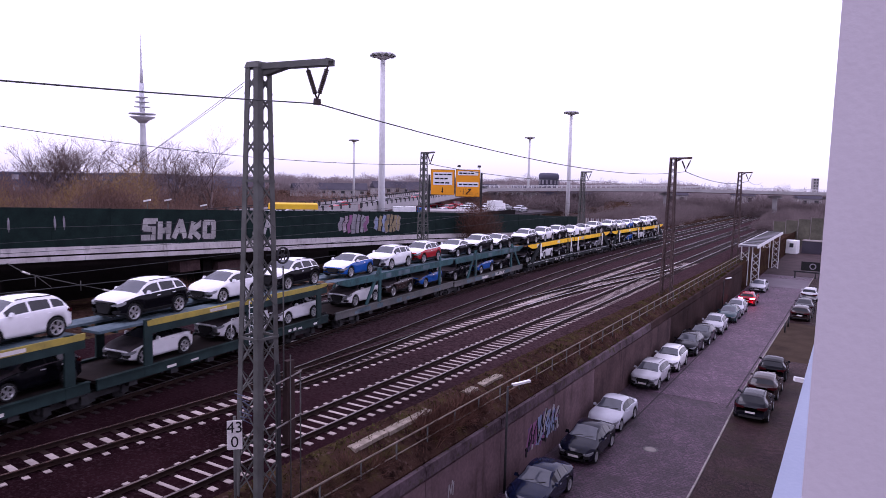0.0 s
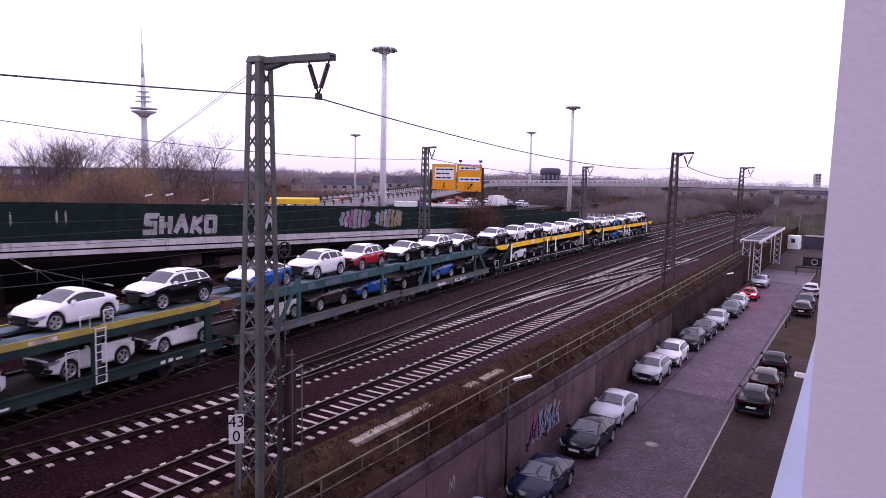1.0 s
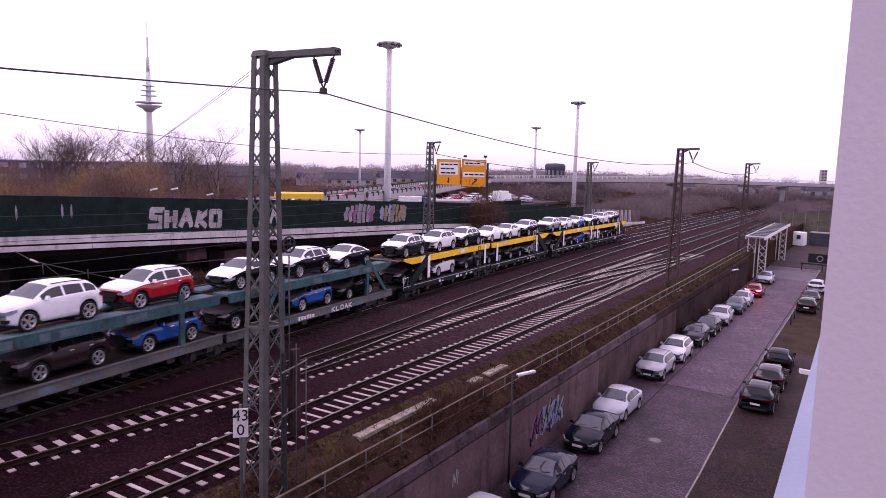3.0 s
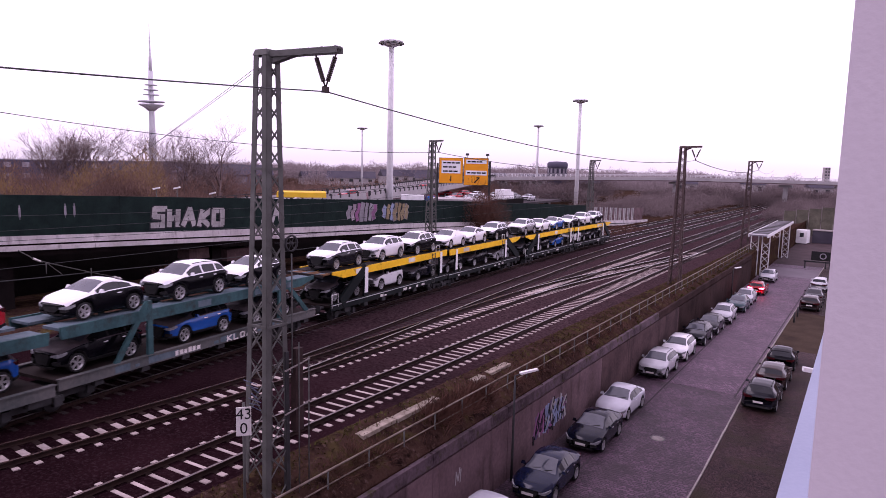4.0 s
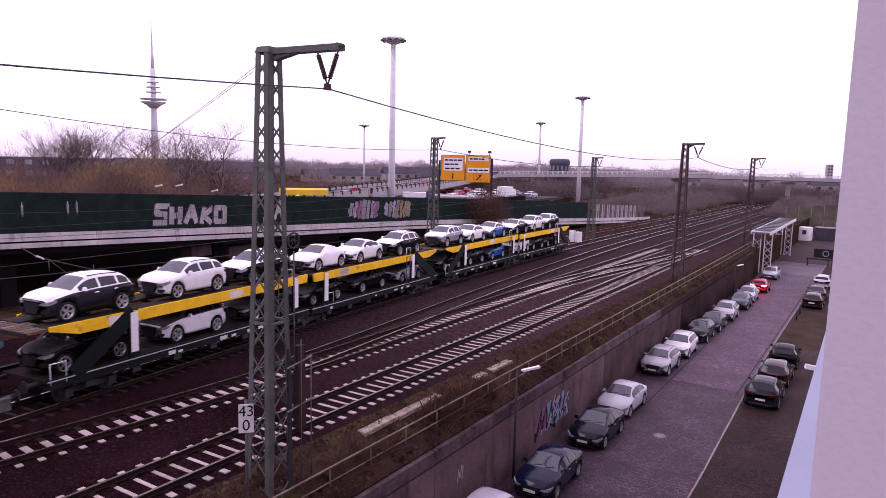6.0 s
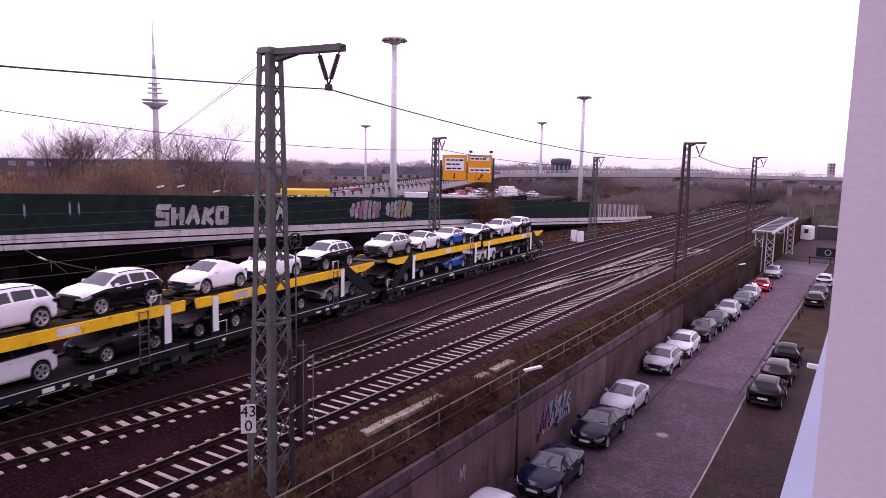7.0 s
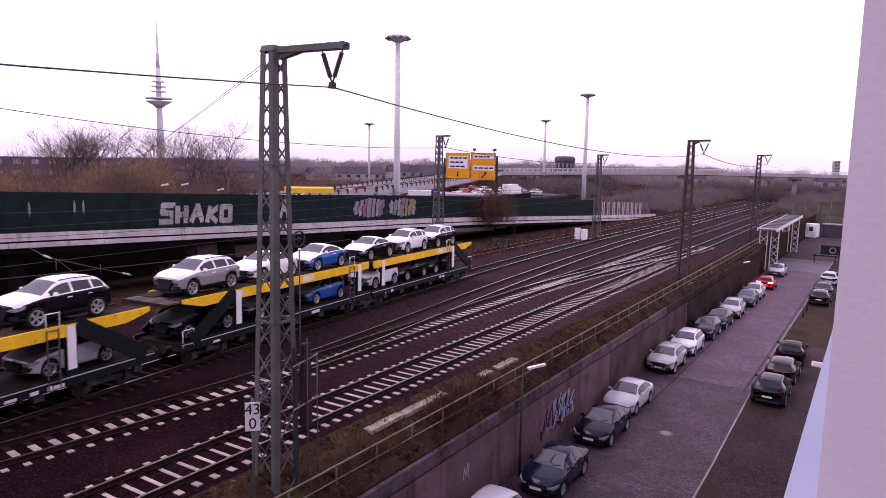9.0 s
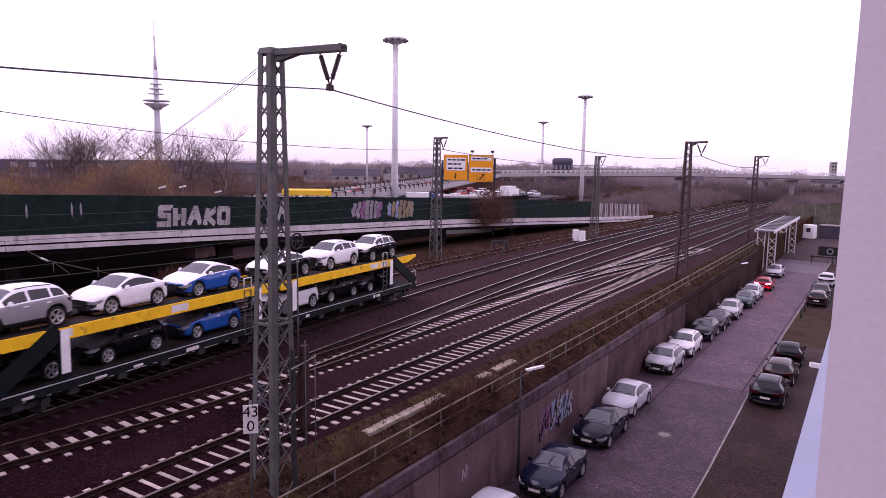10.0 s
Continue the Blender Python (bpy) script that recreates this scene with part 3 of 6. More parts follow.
def track(path, y0, y1, label, sl, spacing=0.6, near_to=110, full=260, pale_to=1000, face="rail_top"):
    t = thing("railway_track", pose(0, 0, 0), label, "railway track", group="tracks", kind="structure")
    head = [(0.048, 0.0), (-0.048, 0.0), (-0.042, -0.04), (-0.012, -0.055), (-0.012, -0.14), (-0.07, -0.16), (0.07, -0.16), (0.012, -0.14), (0.012, -0.055), (0.042, -0.04)]
    for s in (-0.7525, 0.7525):
        part("rail", sweep(lambda y: path(y) + s, y0, y1, 2.0, head), [M["rail_side"], M[face]], t)
    y, far = y0 + 0.3, B()
    while y < min(y1, full):
        if y < near_to:
            o = part("sleeper", sl if y < pale_to else SLEEPER_WOOD, None, t)
            o.matrix_basis = pose(path(y) + random.uniform(-0.02, 0.02), y, rail_z(y) + random.uniform(-0.008, 0.005), 0, 0, random.uniform(-0.6, 0.6) - math.degrees(path(y + 0.5) - path(y - 0.5)))
        else:
            box(far, path(y) - 1.3, path(y) + 1.3, y - 0.11, y + 0.11, rail_z(y) - 0.36, rail_z(y) - 0.165)
        y += spacing
    if len(far.verts):
        tagged(part("far_sleepers", far, SLEEPER_WOOD.materials[0], t), kind="stuff")


track(x1, 4, 260, "main track with pale concrete sleepers and dark rails", SLEEPER, pale_to=68)
track(x2, 2, 260, "second track with pale concrete sleepers joined by a turnout", SLEEPER_BLOCK, pale_to=84)
track(cross_over, 46, 88, "crossover between the two main tracks", SLEEPER, face="rail_shiny")
track(x3, 20, 260, "branching track with darker old sleepers", SLEEPER_WOOD, face="rail_shiny")
track(x4, -70, 260, "track under the car train with worn sleepers", SLEEPER_WOOD, near_to=100, face="rail_shiny")
track(x5, 28, 260, "rusty siding beside the embankment", SLEEPER_WOOD, near_to=70, face="rail_shiny")


# ---------------------------------------------------------------- cars
def car_profile(kind):
    """Side view of each kind in metres: length, half width, wheel radius, axles, centre line and belt line as (from the nose, height)."""
    if kind == "suv":
        return dict(L=4.45, W=0.92, wheel=0.36, ax=(0.88, 3.54), top=[(0, 0.72), (0.05, 0.88), (0.25, 0.97), (0.8, 1.04), (1.15, 1.075), (1.25, 1.1), (1.9, 1.45), (2.2, 1.52), (2.7, 1.54), (3.4, 1.51), (3.82, 1.45), (4.15, 1.18), (4.36, 1.02), (4.45, 0.85)],
                    belt=[(0, 0.62), (0.25, 0.86), (1.2, 1.0), (3.0, 1.05), (4.1, 1.08), (4.45, 0.84)], sill=0.27, screen=(1.2, 1.98), back=(3.86, 4.2), side=(1.5, 3.98), pillars=((2.42, 2.52), (3.34, 3.44)))
    if kind == "coupe":
        return dict(L=4.18, W=0.915, wheel=0.34, ax=(0.86, 3.36), top=[(0, 0.56), (0.05, 0.69), (0.3, 0.81), (0.9, 0.92), (1.2, 0.97), (1.3, 1.0), (1.95, 1.29), (2.2, 1.35), (2.5, 1.36), (2.9, 1.3), (3.5, 1.1), (3.85, 0.99), (4.1, 0.94), (4.18, 0.78)],
                    belt=[(0, 0.5), (0.25, 0.72), (1.2, 0.9), (2.4, 0.95), (3.4, 0.97), (4.0, 0.9), (4.18, 0.74)], sill=0.22, screen=(1.24, 2.08), back=(2.85, 3.56), side=(1.5, 3.28), pillars=((2.72, 2.77),))
    if kind == "hatch":
        return dict(L=4.3, W=0.9, wheel=0.33, ax=(0.87, 3.46), top=[(0, 0.62), (0.05, 0.76), (0.3, 0.87), (0.9, 0.97), (1.15, 1.0), (1.25, 1.03), (1.95, 1.37), (2.25, 1.43), (2.7, 1.45), (3.3, 1.41), (3.75, 1.33), (4.06, 1.05), (4.22, 0.95), (4.3, 0.8)],
                    belt=[(0, 0.54), (0.25, 0.76), (1.2, 0.92), (3.0, 0.98), (4.0, 1.0), (4.3, 0.78)], sill=0.23, screen=(1.18, 2.02), back=(3.78, 4.08), side=(1.45, 3.86), pillars=((2.46, 2.54), (3.36, 3.44)))
    return dict(L=4.7, W=0.91, wheel=0.33, ax=(0.9, 3.66), top=[(0, 0.6), (0.05, 0.73), (0.3, 0.84), (0.9, 0.94), (1.3, 0.99), (1.4, 1.02), (2.1, 1.37), (2.4, 1.43), (2.8, 1.44), (3.3, 1.39), (4.0, 1.09), (4.15, 1.05), (4.58, 1.01), (4.7, 0.82)],
                belt=[(0, 0.52), (0.25, 0.74), (1.2, 0.9), (3.0, 0.96), (4.4, 0.97), (4.7, 0.8)], sill=0.22, screen=(1.34, 2.16), back=(3.36, 3.98), side=(1.6, 3.8), pillars=((2.56, 2.64), (3.42, 3.48)))


def shorten(P, k):
    P["L"] *= k
    for key in ("top", "belt"):
        P[key] = [(x * k, z) for x, z in P[key]]
    for key in ("ax", "screen", "back", "side"):
        P[key] = tuple(x * k for x in P[key])
    P["pillars"] = tuple((a * k, b * k) for a, b in P["pillars"])
    return P


def plan_width(P, x):
    end = min(x, P["L"] - x)
    return P["W"] * (1 - 0.2 * max(0, 1 - end / 0.55) ** 2)


def bowed(P, px, x):
    """Length position of a point of the body: nose and tail are rounded in plan."""
    L, q = P["L"], (px / P["W"]) ** 2
    return x - L / 2 + 0.2 * q * max(0, 1 - x / 0.7) - 0.16 * q * max(0, 1 - (L - x) / 0.6)


def ribbon(bm, P, stations, off=0.014, inset=0.03):
    """A thin shell that follows the nose or tail: stations of (half width or None for the flank, from the nose, low, high)."""
    a, b = [], []
    for px, x, z0, z1 in stations:
        w = plan_width(P, x)
        p = w if px is None else px
        y = bowed(P, p, x)
        d = -off if x < P["L"] / 2 else off
        a.append([(p + (off if p > w * 0.97 else 0), y + d, z) for z in (z0, z1)])
        b.append([(p - inset, y - d * 3, z) for z in (z0, z1)])
    for i in range(len(a) - 1):
        quads(bm, [b[i][0], a[i][0], a[i + 1][0], b[i + 1][0], b[i][1], a[i][1], a[i + 1][1], b[i + 1][1]], BOX)
    bmesh.ops.recalc_face_normals(bm, faces=bm.faces)
    return bm


def mirrored(bm, s):
    if s < 0:
        for v in bm.verts:
            v.co.x = -v.co.x
        bmesh.ops.reverse_faces(bm, faces=bm.faces)
    return bm


def car_meshes(kind, paint_name, film_name, cover=False):
    """Body, windows and small fittings; the front points to -y."""
    P = shorten(car_profile(kind), 0.885)
    L, W, r = P["L"], P["W"], P["wheel"]
    n = 40
    gap = r + 0.055
    arch = [a + gap * math.cos(math.pi * k / 14) for a in P["ax"] for k in range(15)]
    xs = sorted(set([round(v, 4) for v in [L * i / n for i in range(n + 1)] + [0.02, 0.05] + arch + [v for pr in P["pillars"] for v in pr] + list(P["screen"]) + list(P["back"]) + list(P["side"])]))
    body, glass, side_l, side_r, rear = B(), B(), B(), B(), B()
    rings = []
    for x in xs:
        w = plan_width(P, x)
        zt, zb = interp(P["top"], x, 0.06), interp(P["belt"], x, 0.1)
        low = P["sill"] + 0.06 * max(0, 1 - min(x, L - x) / 0.3)
        for a in P["ax"]:
            d = abs(x - a)
            if d < gap:
                low = max(low, math.sqrt(gap ** 2 - d * d) + r)
        cabin = max(0.0, min(1.0, (zt - zb - 0.05) / 0.3))
        low = min(low, zb - 0.05)
        h = zb - low
        wt = w * (0.88 - 0.2 * cabin)
        top = max(zt - 0.025 - 0.045 * cabin, zb + 0.01)
        half = [(w * 0.78, low), (w * 0.975, low + 0.012), (w * 1.0, low + h * 0.2), (w * 1.012, low + h * 0.5), (w * 0.998, low + h * 0.82), (w * 0.955, zb)]
        for k in (0.1, 0.87):
            half.append((w * 0.955 + (wt - w * 0.955) * k, zb + (top - zb) * k))
        half += [(wt, top), (wt * 0.93, top + (zt - top) * 0.55), (wt * 0.55, zt), (0, zt + 0.012)]
        ring = [(px, bowed(P, px, x), pz) for px, pz in half]
        rings.append(ring + [(-px, y, pz) for px, y, pz in ring[-2::-1]])
    m = len(rings[0])

    def face(bm, pts, mi):
        f = bm.faces.new([bm.verts.new(p) for p in pts])
        f.material_index, f.smooth = mi, True

    for i in range(len(xs) - 1):
        xm = (xs[i] + xs[i + 1]) / 2
        for k in range(m):
            q = (rings[i][k], rings[i][(k + 1) % m], rings[i + 1][(k + 1) % m], rings[i + 1][k])
            if k == m - 1:
                face(body, q, 2)
                continue
            j = min(k, m - 2 - k)
            tall = (rings[i][8][2] - rings[i][5][2] + rings[i + 1][8][2] - rings[i + 1][5][2]) / 2
            on_side = j == 6 and P["side"][0] < xm < P["side"][1] and tall > 0.1
            if on_side and not cover and not any(a <= xm <= b for a, b in P["pillars"]):
                face(side_l if k < m // 2 else side_r, q, 0)
            elif j >= 9 and P["screen"][0] < xm < P["screen"][1]:
                face(glass, q, 0)
            elif j >= 9 and P["back"][0] < xm < P["back"][1] and not cover:
                face(rear, q, 0)
            elif j == 0 or (j == 1 and kind == "suv" and paint_name != "car_white"):
                face(body, q, 2)
            elif on_side and not cover and (kind == "coupe" or film_name != "film_white"):
                face(body, q, 2)
            else:
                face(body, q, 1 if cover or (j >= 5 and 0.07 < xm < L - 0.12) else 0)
    face(body, rings[0], 0)
    face(body, rings[-1][::-1], 0)
    for b_ in (body, glass, side_l, side_r, rear):
        bmesh.ops.remove_doubles(b_, verts=b_.verts, dist=0.0005)
    res = {"body": mesh_from("body", body, [M[paint_name], M[film_name], M["trim"]])}
    for nm, b_ in (("windscreen", glass), ("side_window_a", side_l), ("side_window_b", side_r), ("rear_window", rear)):
        res[nm] = mesh_from("window", b_, M["glass_car" if nm == "windscreen" else "glass_side"])
    zf = interp(P["top"], 0.06, 0.06)
    grille = B()
    hexa = [(-0.36, zf - 0.1), (-0.43, zf - 0.2), (-0.28, 0.34), (0.28, 0.34), (0.43, zf - 0.2), (0.36, zf - 0.1)]
    yf = -L / 2
    quads(grille, [(x, yf - 0.012 + 0.18 * (x / W) ** 2, z) for x, z in hexa] + [(x, yf + 0.12, z) for x, z in hexa],
          [tuple(range(6)), tuple(range(11, 5, -1))] + [(k, k + 6, (k + 1) % 6 + 6, (k + 1) % 6) for k in range(6)])
    bmesh.ops.recalc_face_normals(grille, faces=grille.faces)
    res["grille"] = mesh_from("grille", grille, M["trim"])
    sk = ribbon(B(), P, [(-0.6, 0.0, 0.24, 0.3), (0.0, 0.0, 0.24, 0.3), (0.6, 0.0, 0.24, 0.3)])
    box(sk, -0.55, 0.55, yf + 0.02, yf + 0.2, 0.24, 0.3)
    res["bumper_lip"] = mesh_from("bumper_lip", sk, M["trim"])
    zl, zr = zf - 0.13, interp(P["belt"], L - 0.15, 0.1) - 0.08
    for s, tag in ((1, "a"), (-1, "b")):
        hl = ribbon(B(), P, [(0.47, 0.0, zl - 0.05, zl + 0.005), (0.58, 0.0, zl - 0.065, zl + 0.03), (W * 0.79, 0.0, zl - 0.07, zl + 0.05), (None, 0.14, zl - 0.04, zl + 0.09), (None, 0.3, zl + 0.03, zl + 0.12)], 0.016)
        res["headlight_" + tag] = mesh_from("headlight", mirrored(hl, s), M["headlight"])
        ik = ribbon(B(), P, [(0.5, 0.0, 0.36, 0.46), (0.6, 0.0, 0.35, 0.49), (W * 0.79, 0.0, 0.36, 0.5), (None, 0.08, 0.4, 0.5)], 0.01)
        res["intake_" + tag] = mesh_from("intake", mirrored(ik, s), M["trim"])
        tl = ribbon(B(), P, [(0.36, L, zr - 0.05, zr + 0.05), (0.55, L, zr - 0.07, zr + 0.07), (W * 0.79, L, zr - 0.08, zr + 0.08), (None, L - 0.14, zr - 0.05, zr + 0.09), (None, L - 0.26, zr + 0.02, zr + 0.08)], 0.016)
        res["taillight_" + tag] = mesh_from("taillight", mirrored(tl, s), M["taillight"])
    rb_ = B()
    box(rb_, -0.62, 0.62, L / 2 - 0.1, L / 2 + 0.015, 0.3, 0.4, chamfer=0.02)
    res["rear_bumper"] = mesh_from("rear_bumper", rb_, M["trim"])
    mi = B()
    box(mi, 0, 0.19, -0.07, 0.05, 0, 0.13, chamfer=0.03)
    res["mirror"] = mesh_from("mirror", mi, M[film_name if film_name == "film_white" else paint_name])
    pl = B()
    box(pl, -0.26, 0.26, -0.012, 0.012, -0.055, 0.055)
    res["plate"] = mesh_from("number_plate", pl, M["plate_white"])
    rl = B()
    za, zc = interp(P["top"], L * 0.5, 0.06), interp(P["top"], L * 0.8, 0.06)
    bar(rl, (0, L * 0.47 - L / 2, za - 0.015), (0, L * 0.64 - L / 2, za), 0.03)
    bar(rl, (0, L * 0.64 - L / 2, za), (0, L * 0.8 - L / 2, zc), 0.03)
    res["roof_rail"] = mesh_from("roof_rail", rl, M["trim"])
    hd = B()
    box(hd, 0, 0.022, -0.09, 0.09, -0.018, 0.018, chamfer=0.006)
    res["handle"] = mesh_from("door_handle", hd, M[film_name if film_name == "film_white" else "rim"])
    for tag, a, b in (("a", -0.5, -0.02), ("b", 0.05, 0.52)):
        wp = bar(B(), (a, P["screen"][0] - L / 2 + 0.03, interp(P["top"], P["screen"][0], 0.06) + 0.01), (b, P["screen"][0] - L / 2 + 0.14, interp(P["top"], P["screen"][0] + 0.11, 0.06) + 0.03), 0.022)
        res["wiper_" + tag] = mesh_from("wiper", wp, M["trim"])
    return P, res


def wheel_meshes():
    out = {}
    for r in (0.33, 0.34, 0.36):
        q = r - 0.085
        t = lathe(B(), [(q, -0.09), (r - 0.02, -0.105), (r, -0.07), (r, 0.07), (r - 0.02, 0.105), (q, 0.09)], 28, "x", ring_shape=True)
        rim = B()
        lathe(rim, [(q, -0.06), (q, 0.088), (q - 0.028, 0.088), (q - 0.035, -0.02), (0.07, -0.02), (0.065, 0.06), (0.01, 0.065)], 24, "x")
        for k in range(5):
            for e in (-0.17, 0.17):
                a = 2 * math.pi * k / 5
                bar(rim, (0.062, 0.04 * math.cos(a), 0.04 * math.sin(a)), (0.076, (q - 0.015) * math.cos(a + e), (q - 0.015) * math.sin(a + e)), 0.042, 0.03, up=(1, 0, 0))
        rim2 = B()
        lathe(rim2, [(q - 0.036, -0.015), (0.075, -0.015), (0.074, 0.0), (q - 0.037, 0.0)], 24, "x")
        out[r] = (mesh_from("tyre", t, M["tyre"]), mesh_from("rim", rim, M["rim"]), mesh_from("brake", rim2, M["trim"]))
    return out


WHEELS = wheel_meshes()
CAR_CACHE = {}


def build_car(kind, paint_name, film_name, label, m, group="", cover=False, lit=False, plate=False):
    key = (kind, paint_name, film_name, cover)
    if key not in CAR_CACHE:
        CAR_CACHE[key] = car_meshes(*key)
    P, res = CAR_CACHE[key]
    L, W, r = P["L"], P["W"], P["wheel"]
    c = thing("car", m, label, "car", group)
    part("body", res["body"], None, c)
    part("windscreen", res["windscreen"], None, c)
    if not cover:
        part("rear_window", res["rear_window"], None, c)
        part("side_window", res["side_window_a"], None, c)
        part("side_window", res["side_window_b"], None, c)
    part("grille", res["grille"], None, c)
    part("bumper_lip", res["bumper_lip"], None, c)
    part("rear_bumper", res["rear_bumper"], None, c)
    if plate:
        part("wiper", res["wiper_a"], None, c)
        part("wiper", res["wiper_b"], None, c)
    if kind == "suv":
        for s in (-1, 1):
            part("roof_rail", res["roof_rail"], None, c).location = (s * W * 0.61, 0, 0)
    xm = P["side"][0] + 0.16
    for s, tag in ((1, "a"), (-1, "b")):
        part("headlight", res["headlight_" + tag], None, c)
        part("intake", res["intake_" + tag], None, c)
        t = part("taillight", res["taillight_" + tag], None, c)
        if lit:
            t.data = t.data.copy()
            t.data.materials[0] = M["taillight_lit"]
        part("mirror", res["mirror"], None, c).location = (s * W * 0.93 - (0.0 if s > 0 else 0.19), xm - L / 2, interp(P["belt"], xm) + 0.02)
        for xd in (P["pillars"][0][0] - 0.12, P["pillars"][-1][0] - 0.1)[:2 if len(P["pillars"]) > 1 else 1]:
            part("door_handle", res["handle"], None, c).location = (s * W * 0.985 - (0.0 if s > 0 else 0.022), xd - L / 2, interp(P["belt"], xd) - 0.12)
        for a in P["ax"]:
            ty = part("tyre", WHEELS[r][0], None, c)
            ty.matrix_basis = pose(s * (W - 0.085), a - L / 2, r, 0, 0, 0 if s > 0 else 180)
            part("rim", WHEELS[r][1], None, ty)
            part("brake_disc", WHEELS[r][2], None, ty)
    if plate:
        for yy, z in ((-L / 2 - 0.025, 0.45), (L / 2 + 0.014, 0.62)):
            part("number_plate", res["plate"], None, c).location = (0, yy, z)
    return c


# cars parked along the street
def street_cars():
    near_wall = [(-11.6, 20.9, "hatch", "car_pale", "white parked hatchback beside the retaining wall"),
                 (-11.3, 26.6, "sedan", "car_navy", "dark blue parked saloon car beside the wall"),
                 (-11.38, 32.7, "sedan", "car_midnight", "midnight blue parked saloon car beside the wall"),
                 (-11.65, 37.6, "sedan", "car_pale", "white parked saloon car beside the wall"),
                 (-11.9, 46.4, "suv", "car_silver", "silver parked people carrier with roof rails"),
                 (-11.8, 51.4, "suv", "car_white", "white parked van-like car"),
                 (-11.7, 56.9, "suv", "car_anthracite", "dark grey parked sport utility car"),
                 (-11.55, 61.2, "hatch", "car_anthracite", "dark grey parked hatchback"),
                 (-11.4, 66.2, "suv", "car_silver", "silver parked estate car"),
                 (-11.2, 72.4, "hatch", "car_teal", "dark blue-green parked hatchback beside the wall"),
                 (-11.2, 76.8, "hatch", "car_silver", "silver parked hatchback at the wall's end"),
                 (-11.2, 94.0, "hatch", "car_silver", "pale parked car near the canopy")]
    for x, y, k, p, lab in near_wall:
        build_car(k, p, p, lab, pose(x, y, STREET, 0, 0, random.uniform(-1.5, 1.5)), "cars parked by the wall", plate=True)
    build_car("hatch", "car_red", "car_red", "red car with glowing brake lights in the street", pose(-10.95, 83.6, STREET, 0, 0, 180), lit=True, plate=True)
    strip = [(-4.98, 43.6, "suv", "car_anthracite", "dark grey parked sport utility car with pale roof"),
             (-4.95, 48.3, "hatch", "car_brown", "dark red parked hatchback on the paved strip"),
             (-5.0, 53.2, "hatch", "car_black", "black parked small car on the paved strip"),
             (-5.1, 77.2, "hatch", "car_brown", "dark parked car by the bollard"),
             (-5.15, 81.8, "sedan", "car_anthracite", "grey parked car on the paved strip"),
             (-5.2, 90.2, "suv", "car_silver", "silver parked car by the barrier")]
    for x, y, k, p, lab in strip:
        build_car(k, p, p, lab, pose(x, y, STREET + 0.1, 0, 0, 180 + random.uniform(-2, 2)), "cars parked on the strip", plate=True)


street_cars()


# ---------------------------------------------------------------- the car train
SPEED = 8.5
MOVING = []


def on_train(ob, u, side=0.0, z=0.0):
    MOVING.append((ob, u, side, z))
    return ob


def train_pose(u, side, z, t):
    y = u - SPEED * (t - 5.0)
    d = (x4(y + 1.0) - x4(y - 1.0)) / 2
    base = pose(x4(y), y, rail_z(y) - 0.004 * max(0.0, y - 15), math.degrees(math.atan(-FALL)), 0, math.degrees(math.atan2(-d, 1)))
    return base @ pose(side, 0, z)


BEAM_B, BEAM_T, DECK, FLOOR = 2.62, 3.06, 3.0, 1.12


def bogie(parent, y):
    f = B()
    for s in (-1, 1):
        box(f, s * 0.98 - 0.05, s * 0.98 + 0.05, y - 1.2, y + 1.2, 0.38, 0.6, chamfer=0.02)
        for d in (-0.9, 0.9):
            box(f, s * 1.06 - 0.1, s * 1.06 + 0.1, y + d - 0.16, y + d + 0.16, 0.28, 0.6, chamfer=0.03)
    box(f, -0.95, 0.95, y - 0.2, y + 0.2, 0.4, 0.62)
    b = part("bogie", f, M["steel_dark"], parent)
    for d in (-0.9, 0.9):
        w = B()
        for s in (-1, 1):
            lathe(w, [(0.05, -0.07), (0.36, -0.065), (0.37, 0.06), (0.28, 0.07), (0.05, 0.075)], 20, "x", 0, (s * 0.75, y + d, 0.37))
        tube(w, [(-0.75, y + d, 0.37), (0.75, y + d, 0.37)], 0.07, 8)
        part("wheelset", w, M["steel_dark"], b)


def ladder(parent, y, mat):
    l = B()
    for d in (-0.22, 0.22):
        bar(l, (1.5, y + d, 0.85), (1.5, y + d, 3.0), 0.035)
    for i in range(8):
        bar(l, (1.5, y - 0.22, 0.85 + i * 0.3), (1.5, y + 0.22, 0.85 + i * 0.3), 0.03)
    part("ladder", l, mat, parent)


def handrail(parent, y0, y1, z0, z1, mat, side=1.45):
    h = B()
    tube(h, [(side, y0, z0), (side, y0, z1), (side, y1, z1), (side, y1, z0)], 0.028, 6)
    part("handrail", h, mat, parent)


def buffers(parent, y, d):
    for s in (-0.87, 0.87):
        b = B()
        tube(b, [(s, y, 1.0), (s, y + d * 0.45, 1.0)], 0.09, 10)
        tube(b, [(s, y + d * 0.45, 1.0), (s, y + d * 0.5, 1.0)], 0.22, 12)
        part("buffer", b, M["steel_dark"], parent)


